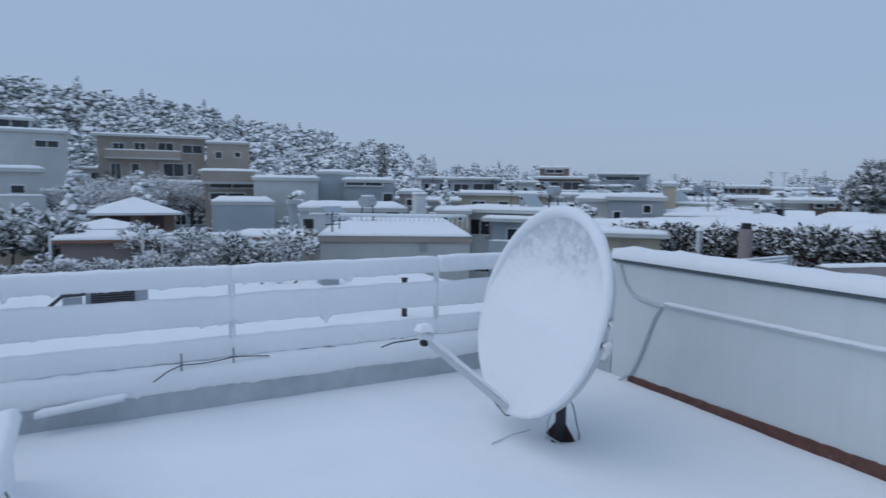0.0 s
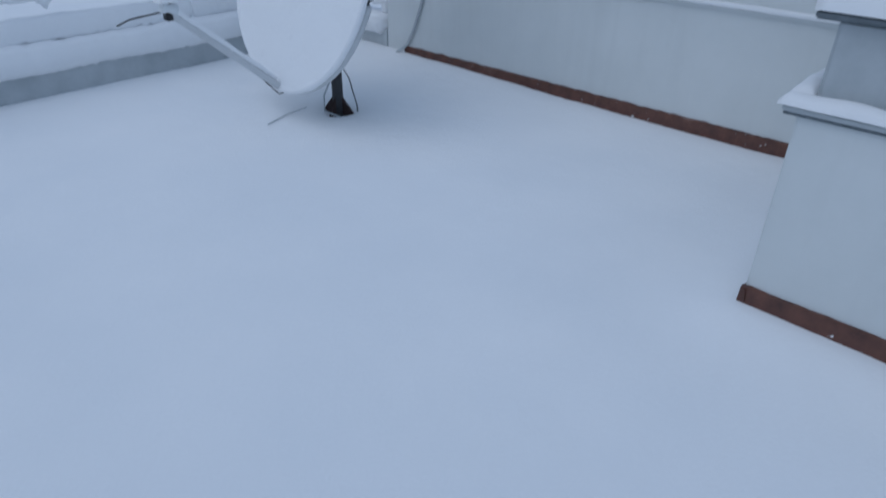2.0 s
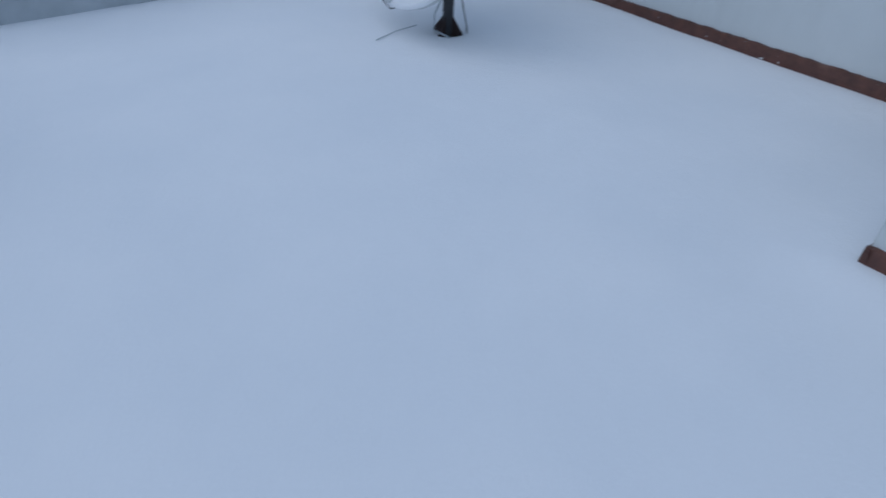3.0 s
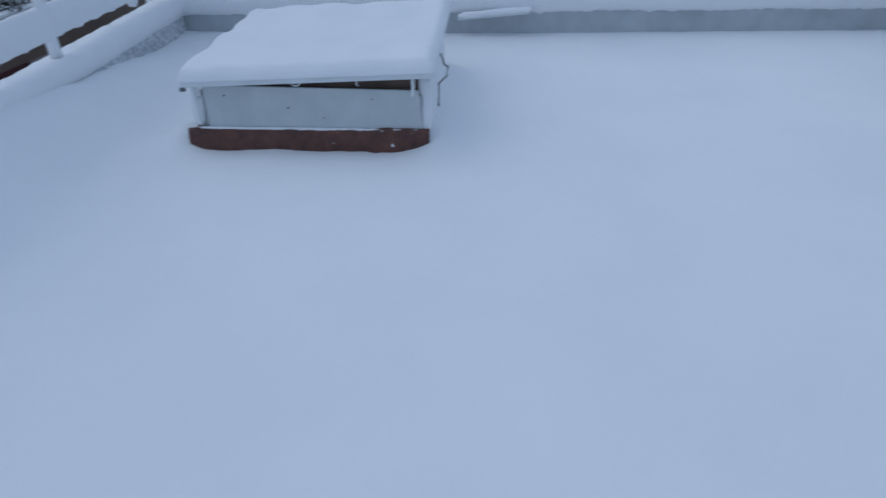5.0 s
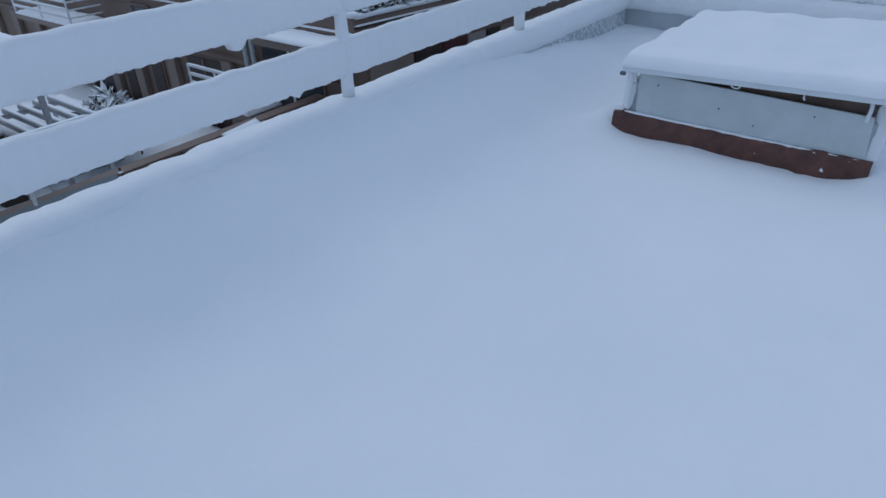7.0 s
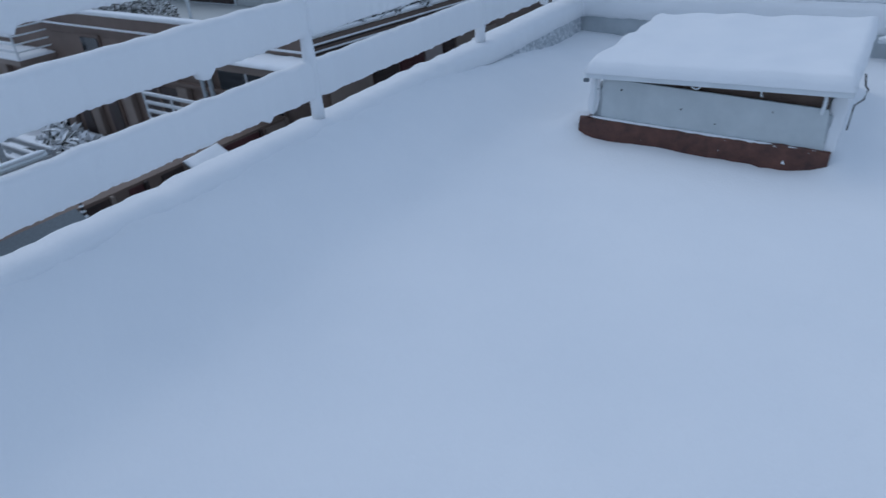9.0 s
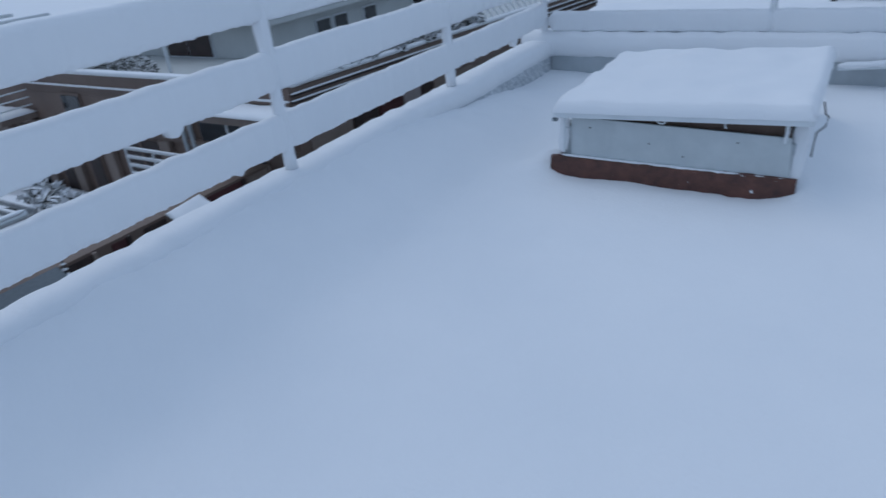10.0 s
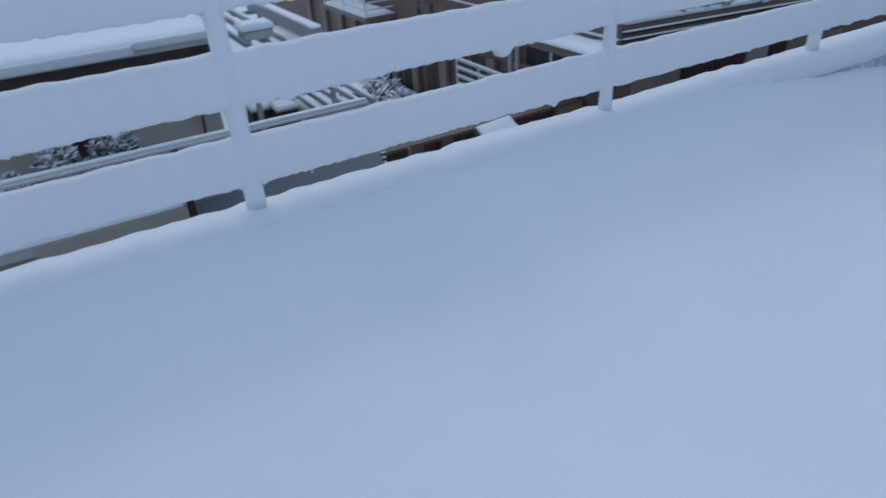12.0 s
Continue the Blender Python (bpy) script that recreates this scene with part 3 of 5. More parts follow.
def rim_snow():
    bm = bmesh.new()
    rings, n = [], 120
    for i in range(n):
        a = 2 * math.pi * i / n
        up = max(0.0, math.sin(a))
        rr = 0.021 + 0.022 * up ** 0.7 + 0.004 * nz(math.cos(a) * 4, math.sin(a) * 4, 6) + 0.003 * nz(math.cos(a) * 14, math.sin(a) * 14, 7)
        c = dish_point(1.0, a, 0.006) + Vector((0, 0, 0.012 * up))
        out = (DX * math.cos(a) * RW + DU * math.sin(a) * RH).normalized()
        rings.append([bm.verts.new(c + rr * (math.cos(q) * out + math.sin(q) * DN * 1.1)) for q in [2 * math.pi * j / 10 for j in range(10)]])
    for i in range(n):
        u, v = rings[i], rings[(i + 1) % n]
        for j in range(10):
            bm.faces.new((u[j], u[(j + 1) % 10], v[(j + 1) % 10], v[j]))
    bmesh.ops.recalc_face_normals(bm, faces=bm.faces[:])
    return bm


lip = bmesh.new()
add_tube(lip, [dish_point(0.985, 2 * math.pi * k / 96, -0.030) for k in range(97)], 0.027, 10)
bmesh.ops.recalc_face_normals(lip, faces=lip.faces[:])
part("lip", lip, M_DISH, dish, "rolled grey rim", True)
part("rim_snow", rim_snow(), M_SNOW, dish, "soft roll of snow round the rim", True)
bottom = dish_point(1.0, -math.pi / 2, 0.0)
lnb = DC + DN * 0.72 - DU * 0.28 + Vector((-0.05, 0.04, -0.065))
arm_root = bottom - DN * 0.05
part("arm", tube([arm_root, arm_root.lerp(lnb, 0.12) - Vector((0, 0, 0.02)), lnb], 0.024, 10), M_DISH, dish, "grey feed arm")
part("arm_snow", snow_bar(arm_root.lerp(lnb, 0.1) + Vector((0, 0, 0.026)), lnb + Vector((0, 0, 0.03)), 0.018, 0.024, 50.0), M_SNOW, dish, "", True)
part("arm_cable", tube([arm_root + Vector((0, 0, -0.02)), arm_root.lerp(lnb, 0.1) + Vector((0, 0, -0.075)), arm_root.lerp(lnb, 0.22) + Vector((0, 0, -0.05)), arm_root.lerp(lnb, 0.3) + Vector((0, 0, -0.02))], 0.004, 6), M_BLACK, dish, "black cable")
head = part("feed_head", tube([lnb - DN * 0.05 + Vector((0, 0, 0.01)), lnb + DN * 0.03 + Vector((0, 0, 0.02))], 0.035, 12), M_RAIL, dish, "pale feed horn")
part("clamp", box(-0.02, 0.02, -0.025, 0.025, -0.05, 0.05, 0.005, Matrix.Translation(lnb)), M_BLACK, head, "black clamp")
part("head_snow", snow_pad(-0.05, 0.05, -0.045, 0.045, 0, 0.05, 3.0, 0.012, 0.04, 0.008, Matrix.Translation(lnb + Vector((0, 0, 0.045)))), M_SNOW, head, "", True)
part("head_wire", tube([lnb, lnb + Vector((-0.08, 0.06, -0.02)), lnb + Vector((-0.16, 0.12, -0.04)), lnb + Vector((-0.22, 0.17, -0.075))], 0.005, 6), M_BLACK, dish, "loose black wire")
part("pole", tube([FOOT + Vector((0, 0, -0.08)), FOOT + Vector((0, 0, 0.62))], 0.038, 12), M_DARKMETAL, dish, "dark steel pole")
part("bracket", box(-0.06, 0.10, -0.07, 0.07, -0.16, 0.16, 0.01, Matrix.Translation(FOOT + Vector((-0.06, 0, 0.62)))), M_ZINC, dish, "back mounting bracket")
part("strut", tube([FOOT + Vector((0, 0, 0.25)), DC - DN * 0.14 - DU * 0.3], 0.016, 8), M_ZINC, dish)
for a in (20, 110, 200, 290):
    m = Matrix.Translation(FOOT) @ pose(0, 0, 0, 0, 0, a)
    g = bmesh.new()
    q = [g.verts.new(m @ Vector(p)) for p in ((0.03, -0.006, -0.06), (0.115, -0.006, -0.06), (0.115, -0.006, -0.02), (0.03, -0.006, 0.09), (0.03, 0.006, -0.06), (0.115, 0.006, -0.06), (0.115, 0.006, -0.02), (0.03, 0.006, 0.09))]
    for f in ((0, 1, 2, 3), (7, 6, 5, 4), (0, 4, 5, 1), (1, 5, 6, 2), (2, 6, 7, 3), (3, 7, 4, 0)):
        g.faces.new([q[i] for i in f])
    bmesh.ops.recalc_face_normals(g, faces=g.faces[:])
    part("gusset", g, M_RUST, dish, "rust-stained black gusset")
part("base_plate", box(FOOT.x - 0.14, FOOT.x + 0.14, FOOT.y - 0.14, FOOT.y + 0.14, -0.075, -0.055, 0.004), M_RUST, dish)
part("foot_cable", tube([FOOT + Vector((0.03, -0.02, 0.30)), FOOT + Vector((0.07, -0.05, 0.20)), FOOT + Vector((0.095, -0.06, 0.08)), FOOT + Vector((0.085, -0.10, 0.02)), FOOT + Vector((0.06, -0.13, -0.01))], 0.0045, 6), M_DARKMETAL, dish, "hanging black cable")
part("foot_cable", tube([FOOT + Vector((-0.03, 0.0, 0.24)), FOOT + Vector((-0.16, -0.06, 0.14)), FOOT + Vector((-0.18, -0.08, 0.04)), FOOT + Vector((-0.08, -0.13, -0.02))], 0.006, 6), M_CURB, dish)
floor_wire = tagged(part("floor_wire", tube([FOOT + Vector((-0.20, 0.09, 0.03)), FOOT + Vector((-0.36, 0.09, 0.022)), FOOT + Vector((-0.56, 0.03, 0.016))], 0.004, 6), M_CURB), "short wire lying half sunk in snow", "wire")

# bent rods and a wire on the rear curb
rods = thing("antenna_wire", "bent thin wire with two upright rods on the curb", "wire")
part("rod", tube([(0.62, 5.165, 0.28), (0.62, 5.165, 0.455)], 0.005, 6), M_DARKMETAL, rods)
part("rod", tube([(1.00, 5.165, 0.28), (1.00, 5.165, 0.455)], 0.005, 6), M_DARKMETAL, rods)
part("wire", tube([(0.42, 5.10, 0.28), (0.52, 5.14, 0.335), (0.62, 5.17, 0.365), (0.77, 5.17, 0.36), (0.90, 5.17, 0.37), (1.00, 5.17, 0.385), (1.12, 5.17, 0.378), (1.28, 5.17, 0.36)], 0.0045, 6), M_DARKMETAL, rods)
curb_board = tagged(part("curb_board", box(-0.28, 0.28, -0.03, 0.03, -0.012, 0.012, 0.004, pose(-0.05, 5.12, 0.16, 8, -4, 2)), M_RAIL), "white board end poking out of the snow", "board")
tagged(part("curb_board_snow", snow_bar((-0.33, 5.11, 0.155), (0.25, 5.13, 0.20), 0.02, 0.04, 77.0), M_SNOW, smooth=True), "snow on the board end", "snow", kind="stuff")


# ---- the town and the hill ----
def ridge(az):
    """Elevation angle, in degrees, of the wooded ridge at a bearing from +y, clockwise."""
    pts = ((-180, 2.0), (-60, 3.5), (-25, 5.0), (-5, 5.5), (7, 4.6), (14, 3.0), (22, 1.9), (31, 0.9), (42, 0.1), (52, -0.3), (60, 0.1), (71, 1.0), (95, 2.4), (130, 2.0), (180, 2.0))
    for (a, e), (b, g) in zip(pts, pts[1:]):
        if a <= az <= b:
            u = (az - a) / (b - a)
            return e + (g - e) * u * u * (3 - 2 * u)
    return 2.0


GROUND = -10.5


def terrain(r, az):
    crest = 1.65 + math.tan(radians(ridge(az))) * 300
    x, y = r * math.sin(radians(az)), r * math.cos(radians(az))
    if r < 90:
        return GROUND + 0.02 * nz(x * 0.1, y * 0.1)
    if r < 300:
        u = (r - 90) / 210
        return GROUND + (crest - GROUND) * (u ** 1.25) + 3.0 * u * (1 - u) * 4 * nz(x * 0.012, y * 0.012, 4) * 0.4
    u = min(1.0, (r - 300) / 900)
    return crest * (1 - u) + GROUND * u


def build_ground():
    bm = bmesh.new()
    radii = [0, 8, 20, 40, 60, 80, 90] + list(range(105, 300, 15)) + [300, 330, 380, 460, 600, 800, 1200, 2500, 4500]
    n = 120
    rings = []
    for r in radii[1:]:
        rings.append([bm.verts.new((r * math.sin(2 * math.pi * j / n), r * math.cos(2 * math.pi * j / n), terrain(r, (360 * j / n + 180) % 360 - 180))) for j in range(n)])
    c = bm.verts.new((0, 0, GROUND))
    for j in range(n):
        bm.faces.new((c, rings[0][(j + 1) % n], rings[0][j]))
    for a, b in zip(rings, rings[1:]):
        for j in range(n):
            bm.faces.new((a[j], a[(j + 1) % n], b[(j + 1) % n], b[j]))
    bmesh.ops.recalc_face_normals(bm, faces=bm.faces[:])
    return part("ground", bm, M_GROUND, smooth=True)


tagged(build_ground(), "snowy town ground rising to a wooded hill", "ground", kind="structure")


def clump_template(seed, blobs, spread, squash, sub):
    """Vertices and triangles of a crown made of ragged clumps."""
    rng = random.Random(seed)
    verts, faces = [], []
    for bx, by, bz, br in blobs:
        bm = bmesh.new()
        bmesh.ops.create_icosphere(bm, subdivisions=sub, radius=1.0)
        base = len(verts)
        bm.verts.index_update()
        for v in bm.verts:
            k = br * (1 + spread * rng.uniform(-1, 1))
            verts.append((bx + v.co.x * k, by + v.co.y * k, bz + v.co.z * k * squash))
        faces += [tuple(base + v.index for v in f.verts) for f in bm.faces]
        bm.free()
    return np.array(verts), np.array(faces)


def pine_blobs(seed, kind):
    rng = random.Random(seed)
    out = []
    if kind == "cone":
        for i in range(34):
            u, a = i / 33, i * 2.4
            w = (1 - u) * 1.5
            out.append((math.cos(a) * w, math.sin(a) * w, 1.0 + u * 7.4, 0.35 + 0.35 * (1 - u)))
    else:
        for i in range(34):
            a, q, u = rng.uniform(0, 6.28), rng.uniform(0, 1) ** 0.5, rng.random()
            w = 2.7 * math.sin(math.pi * (0.18 + 0.72 * u))
            out.append((math.cos(a) * q * w, math.sin(a) * q * w, 1.6 + 5.6 * u - q * 0.5, rng.uniform(0.4, 0.85)))
    return out


TREES = [clump_template(s, pine_blobs(s, "cone" if s == 3 else "round"), 0.40, 0.8 if s == 3 else 0.62, 1) for s in range(8)]


def forest(name, label, places):
    vs, fs, base = [], [], 0
    for i, (x, y, z, s) in enumerate(places):
        v, f = TREES[(i * 5 + int(x)) % len(TREES)]
        a = i * 2.4
        c, sn = math.cos(a), math.sin(a)
        w = np.stack([v[:, 0] * c - v[:, 1] * sn, v[:, 0] * sn + v[:, 1] * c, v[:, 2]], 1) * s + (x, y, z)
        vs.append(w)
        fs.append(f + base)
        base += len(v)
    me = bpy.data.meshes.new(name)
    me.from_pydata(np.concatenate(vs).tolist(), [], np.concatenate(fs).tolist())
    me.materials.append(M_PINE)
    return tagged(new(name, me), label, "trees", kind="stuff")


def hill_places():
    rng = random.Random(11)
    out = []
    for _ in range(1700):
        az = rng.uniform(-16, 62) if rng.random() < 0.85 else rng.uniform(62, 92)
        r = 125 + 195 * rng.random() ** 0.75
        if ridge(az) < 1.6 and (r < 200 or rng.random() < 0.72):
            continue
        x, y = r * math.sin(radians(az)), r * math.cos(radians(az))
        out.append((x, y, terrain(r, az) - 0.6, rng.uniform(0.9, 1.75) * (1.0 if ridge(az) > 1.6 else 0.65)))
    return out


forest("hill_pines", "pine woods on the hill, laden with snow and coloured pale for haze", hill_places())


def house(x, y, yaw, w, dep, z_top, mat, label, rows=(), overhang=0.35, z_base=GROUND, balcony=None, seed=0.0):
    """A flat-roofed house whose front faces the roof; rows: (height of the sill below the top, window height, list of (offset, width))."""
    h = thing("house", label, "house", "houses of the town", at=(x, y, 0))
    h.rotation_euler = (0, 0, radians(yaw))
    part("wall", box(-w / 2, w / 2, 0, dep, z_base - 3, z_top - 0.25), mat, h)
    part("roof", box(-w / 2 - overhang, w / 2 + overhang, -overhang, dep + overhang, z_top - 0.247, z_top, 0.02), M_PALE, h, "flat concrete roof slab")
    part("roof_snow", snow_pad(-w / 2 - overhang, w / 2 + overhang, -overhang, dep + overhang, z_top + 0.002, 0.22, seed, max(0.35, w / 40), 0.4, 0.08), M_SNOW, h, "snow on the roof", True)
    for sill, wh, wins in rows:
        for off, ww in wins:
            z0 = z_top - sill
            fr = bmesh.new()
            for a in ((off - ww / 2 - 0.09, off - ww / 2, z0 - 0.09, z0 + wh + 0.09), (off + ww / 2, off + ww / 2 + 0.09, z0 - 0.09, z0 + wh + 0.09)):
                add_box(fr, a[0], a[1], -0.07, -0.002, a[2], a[3])
            add_box(fr, off - ww / 2, off + ww / 2, -0.07, -0.002, z0 + wh, z0 + wh + 0.09)
            add_box(fr, off - ww / 2, off + ww / 2, -0.12, -0.002, z0 - 0.09, z0)
            if ww > 1.0:
                add_box(fr, off - 0.035, off + 0.035, -0.05, -0.002, z0, z0 + wh)
            wnd = part("window", fr, M_RAIL, h)
            part("pane", box(off - ww / 2, off + ww / 2, -0.022, -0.003, z0, z0 + wh), M_GLASS, wnd)
    if balcony:
        for z, b0, b1, out_by in balcony:
            bal = part("balcony", box(b0, b1, -out_by, -0.003, z_top - z - 0.18, z_top - z), M_PALE, h)
            part("balustrade", box(b0, b1, -out_by, -out_by + 0.1, z_top - z + 0.003, z_top - z + 0.9), mat, bal)
            part("snow", snow_pad(b0, b1, -out_by - 0.03, -out_by + 0.16, z_top - z + 0.905, 0.12, seed + z, 0.3, 0.1, 0.03), M_SNOW, bal, "", True)
    return h


house(-4.4, 54.8, 4.6, 3.7, 12.0, 2.48, M_PALE, "pale apartment block with snowy balconies", rows=((1.7, 0.5, ((0.5, 0.8),)), (3.8, 0.5, ((0.4, 0.8),)),), balcony=((5.3, -2.1, 2.1, 1.2), (2.8, -2.0, 2.1, 1.2),), overhang=0.35, seed=1.0)
house(-4.8, 75.9, 3.6, 7.6, 12.0, 6.52, M_PALE, "white stepped house against the hill", rows=((1.6, 0.6, ((2.0, 2.0),)),), overhang=0.2, seed=4.7)
house(-7.0, 83.7, 4.8, 5.2, 10.0, 8.21, M_GREY, "grey upper flat with a dark strip window", rows=((1.1, 0.9, ((0.7, 3.3),)),), overhang=0.3, seed=8.4)
house(8.4, 94.6, -5.1, 12.9, 14.0, 7.62, M_TAN, "large tan villa with a colonnaded upper floor", rows=((2.4, 1.3, ((-4.0, 1.3),)), (2.3, 1.3, ((-1.5, 1.3),)), (2.2, 1.3, ((1.6, 1.8),)), (2.1, 1.0, ((4.9, 2.5),)), (5.7, 2.0, ((-4.4, 1.1),)), (5.6, 1.9, ((-2.1, 0.9),)), (5.2, 1.6, ((2.5, 2.5),)), (5.0, 1.5, ((4.5, 0.6),)),), balcony=((2.9, -5.6, 3.4, 1.2),), overhang=0.8, seed=12.1)
house(17.2, 90.4, -10.8, 5.4, 12.0, 6.95, M_TAN, "tan side wing with small windows", rows=((2.1, 0.8, ((-1.2, 0.8),)), (1.9, 0.6, ((1.2, 0.7),)),), overhang=0.2, seed=15.8)
house(11.3, 58.9, -10.9, 4.1, 10.0, 2.65, M_TAN, "tan house with a deep snowy balcony", rows=((1.4, 0.4, ((0.2, 3.6),)), (2.4, 0.5, ((-0.2, 2.8),)),), balcony=((0.9, -2.2, 2.1, 1.2),), overhang=0.5, seed=19.5)
house(14.9, 54.0, -15.4, 5.2, 9.0, 2.14, M_PALE, "plain white house with a snowy roof", overhang=0.15, seed=23.2)
house(9.7, 46.0, -11.8, 4.1, 8.0, 0.40, M_BLUEGREY, "blue-grey windowless gable wall", overhang=0.05, seed=26.9)
house(20.5, 57.5, -19.7, 3.5, 12.0, 2.79, M_BLUEGREY, "blue-grey house among the pines", overhang=0.1, seed=30.6)
house(22.5, 54.6, -22.4, 4.6, 12.0, 2.09, M_GREY, "grey house with a long strip window", rows=((0.5, 0.3, ((-0.4, 3.2),)), (2.2, 1.0, ((1.7, 0.8),)),), overhang=0.1, seed=34.3)
house(25.0, 51.2, -26.0, 2.0, 9.0, 1.14, M_PINK, "pinkish house with a low chimney", rows=((1.2, 0.5, ((-0.1, 0.5),)),), overhang=0.15, seed=38.0)
house(15.0, 39.2, -20.9, 6.5, 9.0, 0.20, M_WHITE, "long white house with a terrace", rows=((0.5, 0.3, ((2.6, 0.8),)),), overhang=0.3, seed=41.7)
house(50.4, 86.4, -30.3, 11.7, 12.0, 2.79, M_GREY, "long low house with a row of windows", rows=((2.7, 1.8, ((-4.6, 1.4),)), (2.7, 1.8, ((-2.2, 1.7),)), (2.7, 1.8, ((0.3, 2.2),)), (2.6, 1.8, ((3.7, 3.2),)),), overhang=0.6, seed=45.4)
house(58.5, 82.4, -35.4, 6.0, 10.0, 2.36, M_PALE, "pale house on the slope", rows=((1.9, 1.0, ((-0.8, 1.3),)), (1.9, 1.0, ((1.4, 1.3),)),), overhang=0.3, seed=49.1)
house(64.8, 80.1, -39.0, 6.9, 12.0, 3.12, M_BROWN, "brown-fronted house on the slope", rows=((1.9, 1.2, ((-1.5, 2.8),)), (1.9, 1.2, ((1.7, 2.6),)),), overhang=0.8, seed=52.8)
house(72.1, 90.9, -38.4, 5.0, 10.0, 5.05, M_BROWN, "brown upper flat with an angled roof", rows=((1.0, 0.6, ((-0.0, 2.9),)),), overhang=0.2, seed=56.5)
house(84.9, 87.6, -44.1, 8.3, 10.0, 4.15, M_GREY, "grey flat-roofed house on the ridge", rows=((1.1, 0.6, ((0.0, 5.9),)),), overhang=0.5, seed=60.2)
house(71.6, 80.9, -41.5, 2.7, 10.0, 2.68, M_PALE, "small pale house on the slope", rows=((1.1, 0.7, ((0.0, 0.9),)),), overhang=0.2, seed=63.9)
house(25.3, 44.3, -29.7, 2.6, 6.0, -0.26, M_CREAM, "cream house with a porch", rows=((0.7, 0.4, ((-0.5, 0.4),)), (0.7, 0.4, ((0.6, 0.4),)),), overhang=0.2, seed=67.6)
house(34.6, 38.8, -41.8, 2.3, 9.0, 0.84, M_PALE, "white house with a blank end wall", overhang=0.2, seed=71.3)
house(35.5, 35.2, -45.2, 3.9, 9.0, 1.04, M_GREY, "grey concrete house with a door", rows=((2.2, 1.1, ((-1.3, 0.5),)), (1.1, 0.5, ((0.8, 0.5),)),), overhang=0.25, seed=75.0)
house(46.0, 41.6, -47.9, 1.1, 8.0, 2.12, M_CREAM, "narrow cream stair tower of a house", overhang=0.15, seed=78.7)
house(75.9, 57.1, -53.0, 6.5, 12.0, 2.08, M_BROWN, "dark flat-roofed house far off", rows=((0.9, 0.6, ((-1.2, 1.9),)), (0.9, 0.6, ((1.5, 1.7),)),), overhang=0.6, seed=82.4)
house(67.4, 56.6, -50.0, 3.9, 12.0, 1.52, M_GREY, "grey snow-roofed house far off", rows=((0.9, 0.5, ((-0.7, 1.0),)), (0.9, 0.5, ((0.9, 1.0),)),), overhang=0.4, seed=86.1)
house(58.0, 42.7, -53.6, 4.7, 10.0, 0.87, M_PALE, "white house far off", rows=((0.9, 0.5, ((-1.8, 0.6),)), (0.8, 0.4, ((1.1, 0.6),)),), overhang=0.4, seed=89.8)
house(45.0, 36.7, -50.8, 4.5, 8.0, -0.21, M_BROWN, "low brown terrace house under snow", rows=((0.7, 0.4, ((-1.5, 0.7),)), (0.6, 0.4, ((-0.0, 0.9),)), (0.6, 0.4, ((1.4, 0.7),)),), overhang=0.6, seed=93.5)
house(66.9, 43.9, -56.7, 3.4, 10.0, 1.33, M_BLUEGREY, "low blue-grey house far off", rows=((0.8, 0.4, ((-0.8, 0.7),)),), overhang=0.3, seed=97.2)
house(54.9, 32.9, -59.1, 2.3, 9.0, 0.87, M_BROWN, "small dark house with a snowy roof", rows=((0.6, 0.3, ((-0.4, 0.6),)), (0.5, 0.3, ((0.5, 0.4),)),), overhang=0.7, seed=100.9)
house(58.7, 25.6, -66.5, 3.4, 12.0, 1.80, M_PALE, "pale house with a snow-covered roof", rows=((1.0, 0.4, ((-0.8, 0.5),)), (1.0, 0.4, ((0.8, 0.5),)),), overhang=0.4, seed=104.6)
house(44.2, 16.0, -70.1, 2.1, 9.0, 2.50, M_BLUEGREY, "grey-blue house with balconies", rows=((0.9, 0.5, ((0.0, 1.6),)), (1.7, 0.3, ((0.1, 1.6),)),), balcony=((1.1, -1.0, 1.3, 1.2), (1.9, -1.0, 1.3, 1.2),), overhang=0.3, seed=108.3)
house(36.6, 10.6, -73.8, 3.3, 12.0, 2.21, M_CREAM, "cream apartment block with small dark windows", rows=((1.4, 0.3, ((-1.2, 0.3),)), (2.7, 0.2, ((-1.2, 0.3),)),), overhang=0.3, seed=112.0)

# low houses and walls that fill the town between the named ones
def chimney_part(h, x, y, z, w, tall, mat):
    c = part("chimney", box(x - w / 2, x + w / 2, y - w / 2, y + w / 2, z - 0.2, z + tall, 0.02), mat, h)
    part("pot", box(x - w * 0.36, x + w * 0.36, y - w * 0.36, y + w * 0.36, z + tall + 0.003, z + tall + 0.22, 0.02), M_BLACK, c)
    part("snow", snow_pad(x - w / 2, x + w / 2, y - w / 2, y + w / 2, z + tall + 0.225, 0.14, x, 0.12, 0.12, 0.02), M_SNOW, c, "", True)


def mast_part(h, x, y, z, tall):
    bm = bmesh.new()
    add_tube(bm, [(x, y, z - 0.1), (x, y, z + tall)], 0.03, 5)
    for k, half in ((0.95, 0.5), (0.85, 0.4), (0.75, 0.3)):
        add_tube(bm, [(x - half, y, z + tall * k), (x + half, y, z + tall * k)], 0.018, 4)
    part("aerial", bm, M_DARKMETAL, h)


